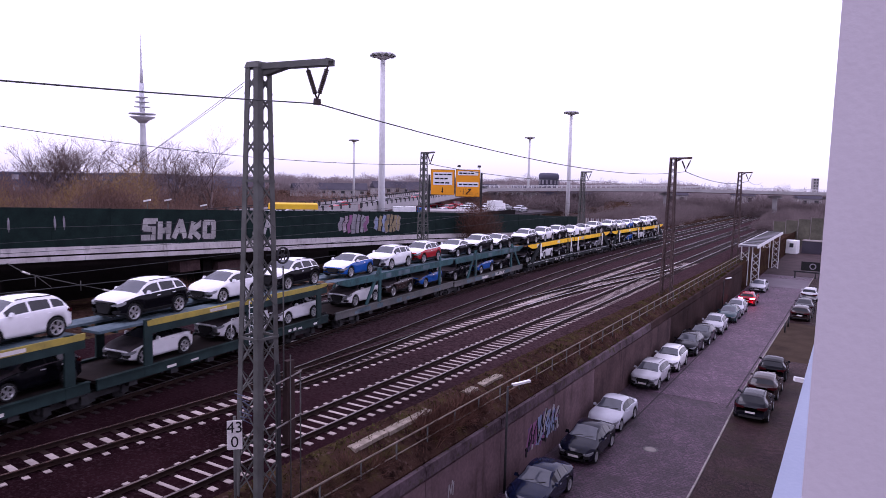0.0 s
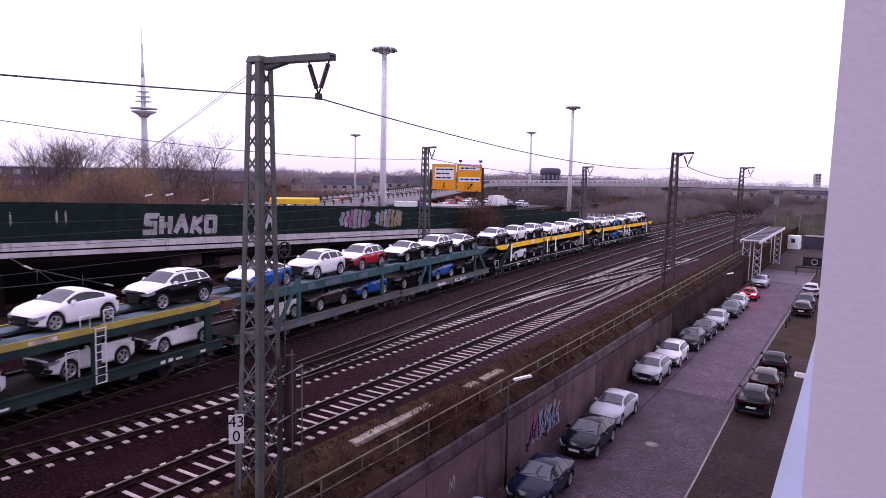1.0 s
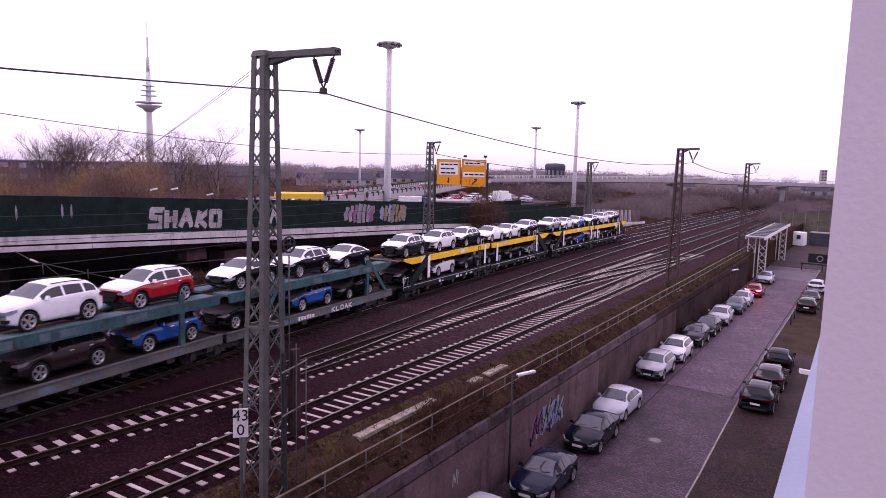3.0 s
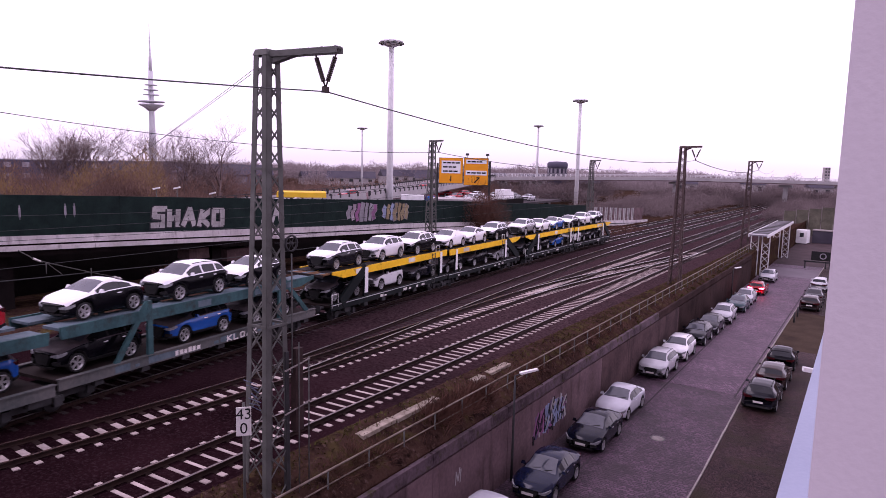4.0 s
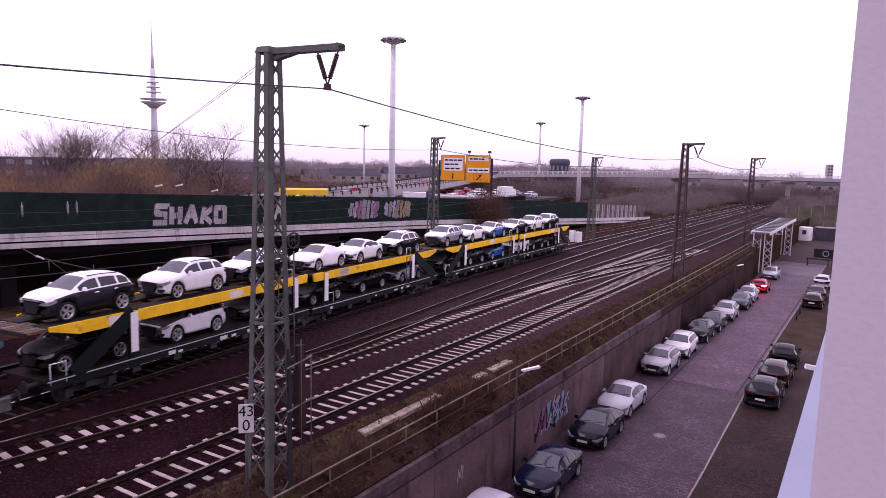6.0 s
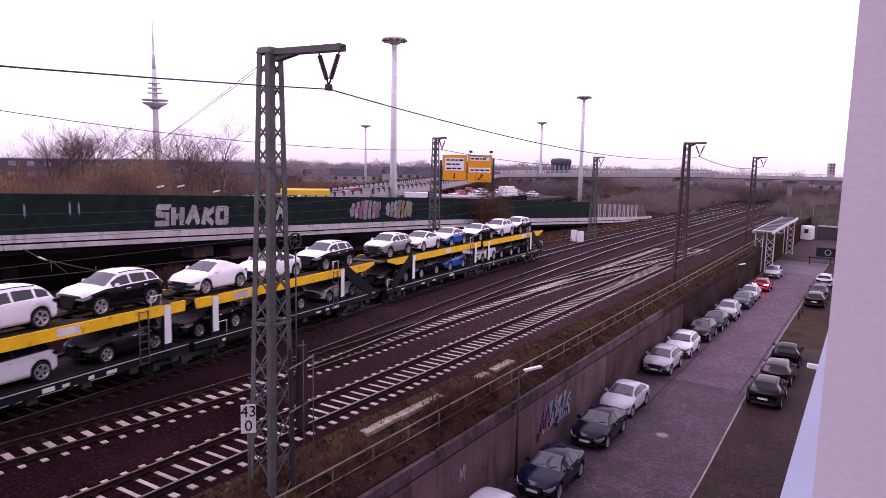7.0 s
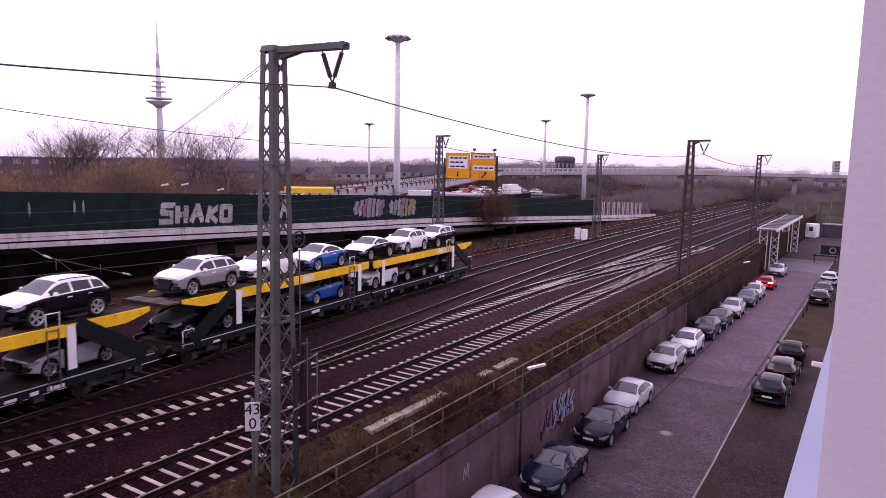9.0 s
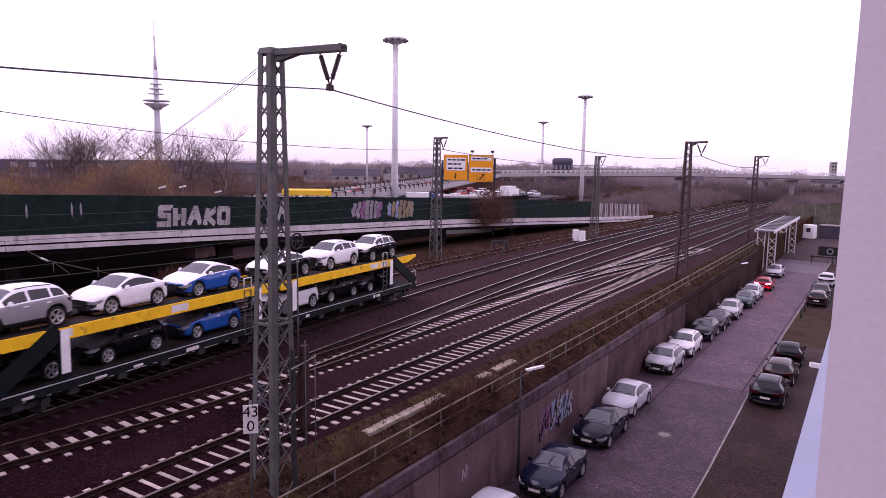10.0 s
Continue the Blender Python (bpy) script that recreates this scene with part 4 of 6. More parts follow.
def wagon(u0, u1, style, posts, braces, label, ends, ladders=(), rails=(), open_end=0.0):
    """Half of a two-deck articulated car carrier between u0 and u1; ends: which ends carry buffers; open_end: how far the deck runs on with no beam."""
    mid, half = (u0 + u1) / 2, (u1 - u0) / 2
    frame_m = {"dark": M["wagon_dark"], "teal": M["wagon_teal"], "green": M["wagon_green"]}[style]
    beam_m = {"dark": M["yellow"], "teal": M["wagon_teal"], "green": M["olive"]}[style]
    w = on_train(thing("car_carrier_wagon", train_pose(mid, 0, 0, 0), label, "railway wagon", "wagons of the train"), mid)
    fl = B()
    box(fl, -1.36, 1.36, -half + 0.1, half - 0.1, FLOOR - 0.14, FLOOR - 0.02)
    part("floor", fl, M["rust_floor"], w)
    for s in (-1, 1):
        sill = B()
        x = s * 1.42
        low = 0.78 if style != "dark" else 0.82
        box(sill, x - 0.05, x + 0.05, -half, half, low, FLOOR + 0.05, chamfer=0.012)
        box(sill, x - 0.1, x + 0.1, -half, half, FLOOR + 0.05, FLOOR + 0.09)
        part("sill", sill, M["teal_dirty"] if style == "teal" else frame_m, w)
        if style == "dark":
            part("edge_strip", box(B(), x + s * 0.052, x + s * 0.062, -half, half, FLOOR - 0.01, FLOOR + 0.045), M["lamp_grey"], w, "pale worn edge of the floor")
        bm = B()
        b0 = BEAM_B if style != "green" else BEAM_B + 0.2
        e0, e1 = -half + 0.15 + open_end + (0.7 if s < 0 and "near" in ends else 0), half - 0.15
        t0, t1 = (1.1 if "near" in ends else 0.05), (1.1 if "far" in ends else 0.05)
        zz = BEAM_T - 0.16
        prof = [(e0, BEAM_T), (e0, zz), (e0 + t0, b0), (e1 - t1, b0), (e1, zz), (e1, BEAM_T)]
        n = len(prof)
        quads(bm, [(x - 0.05, y, z) for y, z in prof] + [(x + 0.05, y, z) for y, z in prof],
              [tuple(range(n)), tuple(range(2 * n - 1, n - 1, -1))] + [(k, n + k, n + (k + 1) % n, (k + 1) % n) for k in range(n)])
        bmesh.ops.recalc_face_normals(bm, faces=bm.faces)
        part("upper_beam", bm, beam_m, w)
        if style == "green":
            part("lower_beam", box(B(), x - 0.045, x + 0.045, -half + 0.15 + open_end, half - 0.15, BEAM_B - 0.12, BEAM_B + 0.19, chamfer=0.01), frame_m, w)
        dk = B()
        box(dk, s * 0.4, s * 1.36, -half + 0.2, half - 0.2, DECK - 0.1, DECK)
        part("deck", dk, M["deck"] if style == "dark" else M["teal_patch"], w)
        for k, p in enumerate(posts):
            pb = B()
            y = p - mid
            wd = 0.3 if style == "dark" else 0.26
            if style == "teal":
                box(pb, x - 0.07, x + 0.07, y - wd / 2, y + wd / 2, FLOOR, 3.42, chamfer=0.02)
            else:
                box(pb, x - 0.06, x + 0.06, y - wd * 0.8, y + wd * 0.8, 0.8, BEAM_T + 0.04, chamfer=0.02)
            po = part("post", pb, frame_m, w)
            if style == "dark":
                part("post_panel", box(B(), x + s * 0.062, x + s * 0.085, y - 0.17, y + 0.17, 1.42, 3.0, chamfer=0.004), M["white_post"], po, "white painted post face")
        for p, d in braces:
            br = B()
            y = p - mid
            top = 3.36 if style == "teal" else 3.0
            bar(br, (x, y, top), (x, y + d, FLOOR + 0.05), 0.09 if style == "teal" else 0.14, 0.24 if style == "teal" else 0.62, up=(0, 1, 0))
            part("brace", br, frame_m, w)
    rng = random.Random(int(mid * 10))
    for i in range(9):
        y = -half + 1 + i * (2 * half - 2) / 8
        part("cross_beam", box(B(), -1.36, 1.36, y - 0.05, y + 0.05, DECK - 0.2, DECK - 0.1), frame_m, w)
    for i in range(6):
        y = rng.uniform(-half + 1, half - 1)
        part("label_plate", box(B(), 1.474, 1.478, y, y + rng.uniform(0.15, 0.5), 0.86, 0.86 + rng.uniform(0.08, 0.18)), M["plate_white"] if style != "teal" else M["teal_patch"], w, "small pale data panel")
    if style == "teal":
        for i in range(4):
            y = rng.uniform(-half + 1, half - 2)
            part("paint_patch", box(B(), 1.474, 1.477, y, y + rng.uniform(0.6, 1.6), 0.84, 1.1), M["teal_patch"], w, "pale repainted patch")
            y = rng.uniform(-half + 1, half - 2)
            part("paint_patch", box(B(), 1.474, 1.477, y, y + rng.uniform(0.6, 1.4), 2.7, 2.98), M["teal_patch"], w, "pale repainted patch")
    else:
        for i in range(2):
            y = rng.uniform(-half + 2, half - 3)
            part("paint_patch", box(B(), 1.474, 1.477, y, y + 0.9, 2.7 if style == "dark" else 2.86, 3.0), M["plate_white"], w, "pale patch on the beam")
    for y in ([-half + 1.9] if "near" in ends else []) + ([half - 1.9] if "far" in ends else []):
        bogie(w, y)
    bogie(w, half - 0.6 if "near" in ends else -half + 0.6)
    if "near" in ends:
        for k in range(8):
            fp = B()
            box(fp, -1.25 + k * 0.32, -1.0 + k * 0.32, -half - 0.55, -half + 0.5, DECK - 0.1, DECK - 0.03)
            part("flap_slat", fp, M["flap_orange" if k % 3 else "teal_patch"], w, "slat of the loading flap")
        part("flap_beam", box(B(), -1.3, 1.3, -half - 0.66, -half - 0.56, DECK - 0.16, DECK - 0.02), M["deck"], w)
        buffers(w, -half, -1)
    if "far" in ends:
        buffers(w, half, 1)
    for p in ladders:
        ladder(w, p - mid, M["white_post"] if style == "green" else M["steel_grey"])
    for a, b, z0, z1 in rails:
        handrail(w, a - mid, b - mid, z0, z1, M["white_post"])
    for i in range(7):
        gear = B()
        y = -half + 1.2 + i * (2 * half - 2.4) / 6
        box(gear, -1.2, 1.2, y - 0.06, y + 0.06, 0.62, FLOOR - 0.14)
        box(gear, 1.1, 1.38, y + 0.3, y + 0.7, 0.55, 0.8, chamfer=0.03)
        part("cross_member", gear, M["steel_dark"], w)
    return w


YEL = "dark two-deck car carrier wagon with bright yellow beams and white posts"
TEA = "faded teal two-deck car carrier wagon with slanted frames"
GRN = "dark green two-deck car carrier wagon with dull yellow beams"
wagon(20.1, 34.95, "dark", (23.7, 33.8), ((23.7, -2.6),), YEL, "near", rails=((20.2, 20.8, 1.0, 1.75), (33.0, 33.5, 3.0, 3.5)), ladders=(32.6,))
wagon(35.15, 49.9, "dark", (36.4, 46.3), ((46.5, 3.0),), YEL, "far", ladders=(45.6,), rails=((45.4, 45.9, 3.0, 3.55), (36.6, 37.1, 1.1, 1.8)))
wagon(51.2, 65.9, "dark", (54.6, 64.7), ((54.4, -2.6),), YEL, "near", ladders=(63.9,), rails=((51.3, 51.9, 1.0, 1.75), (63.7, 64.2, 3.0, 3.55)))
wagon(66.1, 80.4, "dark", (67.3, 77.0), ((77.2, 3.0),), YEL, "far", ladders=(76.2,), rails=((79.7, 80.3, 1.0, 1.9), (76.0, 76.5, 3.0, 3.55)))
wagon(-12.6, 3.4, "teal", (-7.7, 1.0), ((-7.8, -1.5),), TEA, "near")
tw = wagon(3.6, 18.7, "teal", (7.6, 15.7), ((7.5, -1.5), (15.8, 2.2)), TEA, "far", rails=())
LETTERS = {"K": [[(0, 0), (0, 1)], [(0.75, 1), (0.05, 0.5), (0.75, 0)]], "L": [[(0, 1), (0, 0), (0.7, 0)]], "O": [[(0.1, 0), (0, 0.8), (0.4, 1), (0.75, 0.8), (0.7, 0.1), (0.1, 0)]], "A": [[(0, 0), (0.4, 1), (0.8, 0)], [(0.2, 0.4), (0.6, 0.4)]]}
for i, ch in enumerate("KLOAK"):
    part("letter", strokes(B(), [[(a * 0.36, b * 0.25) for a, b in ln] for ln in LETTERS[ch]], 0.07, (1.475, 11.92 - 11.15 + i * 0.43, 0.82), (0, 1, 0), (0, 0, 1), (1, 0, 0), 0.006 + 0.001 * i), M["plate_white"], tw, "white sprayed letter")
for i in range(6):
    part("paint_bar", box(B(), 1.474, 1.479, -2.3 + i * 0.24, -2.14 + i * 0.24 + 0.03 * (i % 2), 0.84, 1.06 - 0.02 * (i % 3)), M["plate_white"], tw, "white sprayed mark")
wagon(-28.4, -13.3, "green", (-26.0, -19.95, -14.2), (), GRN, "far", open_end=2.2, ladders=(-19.8,), rails=((-21.2, -20.7, 1.3, 2.3), (-19.6, -19.2, 3.0, 3.6), (-20.6, -20.2, 3.0, 3.5)))
wagon(-44.0, -28.6, "green", (-43.2, -29.4), (), GRN, "near")


def train_cars():
    up = [(-31.0, "suv", "car_white", "film_white", "white"), (-25.3, "suv", "car_black", "film_white", "black"), (-20.4, "coupe", "car_white", "film_white", "white"), (-15.45, "suv", "car_black", "film_white", "black"),
          (-9.5, "coupe", "car_blue", "film_white", "bright blue"), (-4.5, "suv", "car_white", "film_white", "white"), (0.15, "suv", "car_red", "film_white", "red"), (5.9, "coupe", "car_black", "film_white", "black"),
          (10.55, "suv", "car_black", "film_white", "black"), (14.95, "coupe", "car_black", "film_white", "black"),
          (22.2, "suv", "car_anthracite", "film_white", "grey"), (27.3, "suv", "car_white", "film_white", "white"), (32.0, "suv", "car_black", "film_white", "black"), (37.2, "coupe", "car_white", "film_white", "white"),
          (41.4, "coupe", "car_white", "film_white", "white"), (46.3, "suv", "car_black", "film_white", "black"),
          (53.3, "suv", "car_grey", "film_white", "silver grey"), (57.75, "coupe", "car_white", "film_white", "white"), (62.15, "coupe", "car_blue", "film_white", "bright blue"), (67.5, "coupe", "car_black", "film_white", "black"),
          (72.1, "suv", "car_white", "film_white", "white"), (76.5, "suv", "car_black", "film_white", "black")]
    low = [(-30.4, "hatch", "car_black", "film_dark", "black"), (-24.8, "coupe", "car_white", "film_dark", "white"), (-19.65, "suv", "car_white", "film_dark", "white"), (-15.3, "hatch", "car_white", "film_dark", "white"),
           (-8.7, "suv", "car_white", "film_dark", "white"), (-4.0, "suv", "car_brown", "film_dark", "dark brown"), (0.7, "suv", "car_blue", "film_dark", "blue"), (5.8, "suv", "car_black", "film_dark", "black"),
           (10.95, "suv", "car_blue", "film_dark", "bright blue"), (15.5, "hatch", "car_black", "film_dark", "black"),
           (22.2, "suv", "car_black", "film_dark", "black"), (27.4, "suv", "car_white", "film_dark", "white"), (32.3, "hatch", "car_anthracite", "film_dark", "dark grey"), (37.0, "hatch", "car_black", "film_dark", "black"),
           (41.95, "hatch", "car_black", "film_dark", "black"), (46.8, "hatch", "car_silver", "film_dark", "silver"),
           (53.2, "suv", "car_black", "film_dark", "black"), (57.75, "hatch", "car_black", "film_dark", "black"), (62.25, "hatch", "car_blue", "film_dark", "blue"), (68.3, "suv", "car_white", "car_white", "white"),
           (72.3, "hatch", "car_black", "film_dark", "black"), (76.4, "hatch", "car_black", "film_dark", "black")]
    words = {"suv": "SUV", "coupe": "coupe", "hatch": "hatchback"}
    for u, k, p, f, c in up:
        cov = u == 37.2
        lab = f"new white {words[k]} in a pale transport cover on the upper deck" if cov else f"new {c} {words[k]} with white protective film on the upper deck"
        on_train(build_car(k, p, f, lab, train_pose(u, 0, DECK, 0), "cars on the upper deck", cover=cov), u + 0.32, 0.0, DECK)
    for u, k, p, f, c in low:
        on_train(build_car(k, p, f, f"new {c} {words[k]} on the wagon's lower deck", train_pose(u, 0, FLOOR - 0.02, 0), "cars on the lower deck"), u + 0.15, 0.0, FLOOR - 0.02)


train_cars()


# ---------------------------------------------------------------- masts and wires
def lattice(parent, base, top, wb, wt, leg, bays, brace=0.045):
    def corner(z, i):
        t = (z - base) / (top - base)
        w = (wb + (wt - wb) * t) / 2
        return Vector(((-w, -w), (w, -w), (w, w), (-w, w))[i]).to_3d() + Vector((0, 0, z))

    for i in range(4):
        p, q = corner(base, i), corner(top, i)
        lg = B()
        sx, sy = (1 if p.x < 0 else -1), (1 if p.y < 0 else -1)
        bar(lg, p + Vector((sx * leg / 2, 0, 0)), q + Vector((sx * leg / 2, 0, 0)), leg, 0.022, up=(0, 1, 0))
        bar(lg, p + Vector((0, sy * leg / 2, 0)), q + Vector((0, sy * leg / 2, 0)), 0.022, leg, up=(0, 1, 0))
        part("leg", lg, M["steel_grey"], parent)
    zs, z = [base + 0.3], base + 0.3
    ratio = (wt / wb) ** (1 / bays)
    total = sum(ratio ** k for k in range(bays))
    for k in range(bays):
        z += (top - base - 0.5) * ratio ** k / total
        zs.append(z)
    for a, b in zip(zs, zs[1:]):
        for i in range(4):
            j = (i + 1) % 4
            for p, q in ((corner(a, i), corner(b, j)), (corner(a, j), corner(b, i))):
                part("brace", bar(B(), p, q, brace, 0.018, up=(corner(a, i) + corner(a, j))), M["steel_grey"], parent)
    for zp in (zs[len(zs) // 3], zs[2 * len(zs) // 3]):
        hb = B()
        for i in range(4):
            bar(hb, corner(zp, i), corner(zp, (i + 1) % 4), 0.07)
        part("belt", hb, M["steel_grey"], parent)


def insulator(bm, p, q):
    p, q = Vector(p), Vector(q)
    a, b = p.lerp(q, 0.22), p.lerp(q, 0.8)
    tube(bm, [p, q], 0.022, 6)
    n = 13
    for k in range(n):
        c = a.lerp(b, k / (n - 1))
        d = (q - p).normalized() * 0.02
        tube(bm, [c - d, c + d], 0.06, 8)


def mast(x, y, zb, zt, wb=0.98, wt=0.48, arm=1.5, leg=0.11, bays=17, label="grey-green lattice steel overhead line mast beside the track", arm_side=1, extra=False):
    m = thing("overhead_mast", pose(x, y, 0), label, "overhead line mast", "overhead masts")
    part("footing", box(B(), -0.75, 0.75, -0.75, 0.75, zb - 0.6, zb + 0.12, chamfer=0.05), M["concrete"], m)
    lattice(m, zb + 0.1, zt, wb, wt, leg, bays)
    s = arm_side
    cap = B()
    w = wt / 2 + 0.03
    box(cap, -w, w, -w, w, zt - 0.06, zt + 0.1, chamfer=0.05)
    part("cap", cap, M["steel_grey"], m)
    if arm:
        a = B()
        for d in (-0.12, 0.12):
            bar(a, (-s * w, d, zt - 0.02), (s * arm, d, zt + (-0.05 if arm > 2 else 0.06)), 0.06, 0.16)
        for i in range(6):
            xx = s * (0.3 + i * (arm - 0.35) / 5)
            bar(a, (xx, -0.12, zt + 0.02), (xx, 0.12, zt + 0.02), 0.06)
        bar(a, (s * w * 0.9, 0, zt - 0.22), (s * arm * 0.4, 0, zt - 0.06), 0.2, 0.12)
        part("arm", a, M["steel_grey"], m)
        v = (s * (arm - 0.45), 0, zt - 0.98)
        for o in (arm - 0.85, arm - 0.05):
            ins = B()
            insulator(ins, (s * o, 0, zt - 0.02), v)
            part("insulator", ins, M["insulator"], m, "brown insulator string")
        cl = B()
        box(cl, v[0] - 0.05, v[0] + 0.05, -0.1, 0.1, v[2] - 0.12, v[2] + 0.04, chamfer=0.01)
        part("clamp", cl, M["insulator"], m)
        return m, Vector((x + v[0], y, v[2] - 0.1))
    return m, None


def wire(p, q, sag=0.5, r=0.014, label="thin overhead wire between masts", n=18, group="overhead wires"):
    p, q = Vector(p), Vector(q)
    pts = [p.lerp(q, i / n) - Vector((0, 0, 4 * sag * (i / n) * (1 - i / n))) for i in range(n + 1)]
    return solid("overhead_wire", tube(B(), pts, r, 5), M["wire"], label, "wire", group)


near_mast, v1 = mast(-14.45, 13.45, -1.6, 12.0, arm=2.6, leg=0.17, label="near grey-green lattice overhead line mast with an arm and insulators")
near_mast.matrix_basis = pose(-14.45, 13.45, 12.0, -0.34, 0.32) @ pose(0, 0, -12.0)  # the mast leans slightly
brown_a, v3 = mast(-14.4, 59.6, -1.25, 10.85, bays=15, label="rusty brown lattice overhead line mast beside the track")
brown_b, v4 = mast(-15.0, 98.4, -1.9, 10.1, bays=14, label="far rusty brown lattice overhead line mast")
_, v2 = mast(-37.4, 56.1, -1.1, 11.15, bays=15, arm=1.2)
_, v5 = mast(-32.6, 87.0, -1.6, 9.75, bays=14, arm=1.2)
for mast_thing in (brown_a, brown_b):
    for piece in mast_thing.children:
        if piece.data.materials[0] == M["steel_grey"]:
            piece.data.materials[0] = M["steel_brown"]
wire((-11.1, -32, v1.z + 0.25), v1, 0.74, 0.016)
wire(v1, v3, 0.8, 0.018)
wire(v3, v4, 0.6, 0.03)
wire(v4, (-18.5, 150, 9.0), 0.6, 0.018)
wire((-39.6, 4, 12.9), v2, 1.2, 0.022)
wire(v2, v5, 0.5, 0.03)
wire(v5, (-31, 140, 8.8), 0.6, 0.018)
wire((-14.8, 13.3, 11.6), (-45.1, 25.3, 6.35), 0.1, 0.008, "thin anchor wire from the near mast")
wire((-14.8, 13.2, 11.45), (-45.1, 24.7, 6.38), 0.2, 0.008, "thin anchor wire from the near mast")


for dz, sag in ((6.15, 0.7), (4.85, 0.05)):
    wire((-40.6, 6, dz + 0.15), (-37.3, 56.1, dz), sag, 0.012, "thin contact line over the siding")
    wire((-37.3, 56.1, dz), (-32.7, 87.0, dz - 0.4), sag * 0.6, 0.012, "thin contact line over the siding")
    wire((x4(2), 2, dz + 0.5), (x4(60), 60, dz - 0.2), sag, 0.01, "thin contact line over the car train's track")
    wire((x4(60), 60, dz - 0.2), (x4(120), 120, dz - 1.0), sag, 0.01, "thin contact line over the car train's track")


for yy, xx in ((18.9, -39.75), (21.3, -39.55), (21.8, -39.5)):
    hang = thing("line_insulator", pose(xx, yy, 0), "dark hanging insulator between the contact lines", "insulator", "line insulators")
    ib = B()
    insulator(ib, (0, 0, 6.3), (0, 0, 5.5))
    part("string", ib, M["paint_grey"], hang)


def near_mast_fittings():
    b = thing("equipment_post", pose(-14.0, 14.0, 0), "rusty equipment post with pipes and brackets beside the near mast", "post")
    part("cabinet", box(B(), -0.12, 0.1, -0.06, 0.26, 1.2, 3.7, chamfer=0.02), M["rust_post"], b, "brown weathered casing")
    part("post", box(B(), -0.12, 0.0, -0.35, -0.2, -1.3, 3.65, chamfer=0.02), M["steel_dark"], b)
    part("pipe", tube(B(), [(0.02, -0.13, 3.0), (0.02, -0.13, 6.5)], 0.022, 6), M["steel_grey"], b)
    part("pipe", tube(B(), [(0.13, 0.03, -0.9), (0.13, 0.03, 3.9)], 0.018, 6), M["steel_grey"], b)
    part("pipe", tube(B(), [(0.05, 0.52, -0.9), (0.05, 0.52, 3.35)], 0.02, 6), M["steel_grey"], b)
    for z in (1.95, 3.25):
        part("bracket", bar(B(), (0.1, -0.5, z - 0.1), (0.08, 0.53, z + 0.05), 0.035), M["kerb"], b, "pale bracket")
    s = thing("pulley_wheel", pose(-14.1, 13.98, 6.78), "dark spoked tensioning wheel on the mast", "tension wheel")
    part("rim", lathe(B(), [(0.2, -0.025), (0.245, -0.025), (0.245, 0.025), (0.2, 0.025)], 28, "x", ring_shape=True), M["steel_dark"], s)
    for k in range(6):
        a = k * math.pi / 3
        part("spoke", bar(B(), (0, 0.03 * math.cos(a), 0.03 * math.sin(a)), (0, 0.21 * math.cos(a), 0.21 * math.sin(a)), 0.02), M["steel_dark"], s)
    part("hub", lathe(B(), [(0.0, -0.05), (0.05, -0.05), (0.05, 0.05), (0.0, 0.05)], 12, "x"), M["steel_dark"], s)
    part("axle", bar(B(), (-0.35, -0.3, 0), (0.05, 0, 0), 0.035), M["steel_dark"], s)
    c = thing("weather_cover", pose(-14.25, 12.75, 0), "crumpled pale blue plastic sheet caught in the mast", "plastic sheet")
    rnd = random.Random(3)
    for k in range(7):
        z = 2.2 + k * 0.14
        part("fold", bar(B(), (rnd.uniform(-0.05, 0.1), rnd.uniform(-0.25, -0.05) - 0.03 * k, z + 0.1), (rnd.uniform(-0.05, 0.1), rnd.uniform(0.05, 0.2) - 0.03 * k, z - 0.1), 0.05, 0.02), M["sheet_blue"], c)


def siding_arm():
    """Pull-off arm and insulators of the siding's contact line, below the ramp."""
    c = thing("pull_off_arm", pose(-40.0, 0, 0), "thin pull-off arm with pale insulators under the ramp", "catenary arm")
    part("tube", tube(B(), [(0, 18.84, 3.78), (0, 19.78, 3.13), (0, 21.63, 2.48), (0, 22.93, 2.04)], 0.03, 6), M["steel_grey"], c)
    part("brace", tube(B(), [(0, 20.3, 2.95), (0, 21.2, 2.12)], 0.025, 6), M["steel_grey"], c)
    part("stay", tube(B(), [(0, 20.3, 2.95), (0, 20.3, 2.3)], 0.03, 6), M["steel_grey"], c)
    part("dropper", tube(B(), [(0, 22.93, 2.3), (0, 22.93, 1.7)], 0.03, 6), M["steel_grey"], c)
    for p, q in (((0, 19.5, 3.3), (0, 20.1, 2.98)), ((0, 24.27, 1.61), (0, 24.91, 1.38))):
        ib = B()
        insulator(ib, p, q)
        part("insulator", ib, M["plate_white"], c, "pale insulator")
    part("tail", tube(B(), [(0, 22.93, 2.04), (0, 24.3, 1.6)], 0.02, 6), M["steel_grey"], c)
    wire((-40, 22.93, 2.05), (-40, 46, 1.75), 0.1, 0.03, "pale contact line below the ramp")
    wire((-40, 10, 2.6), (-40, 22.93, 2.05), 0.1, 0.03, "pale contact line below the ramp")


siding_arm()
near_mast_fittings()


def text_mesh(txt, size, mat):
    c = bpy.data.curves.new("text", "FONT")
    c.body, c.size, c.extrude, c.align_x, c.align_y = txt, size, 0.004, "CENTER", "CENTER"
    o = bpy.data.objects.new("text", c)
    scene.collection.objects.link(o)
    bpy.context.view_layer.update()
    me = bpy.data.meshes.new_from_object(o.evaluated_get(bpy.context.evaluated_depsgraph_get()))
    bpy.data.objects.remove(o)
    me.materials.clear()
    me.materials.append(mat)
    return me


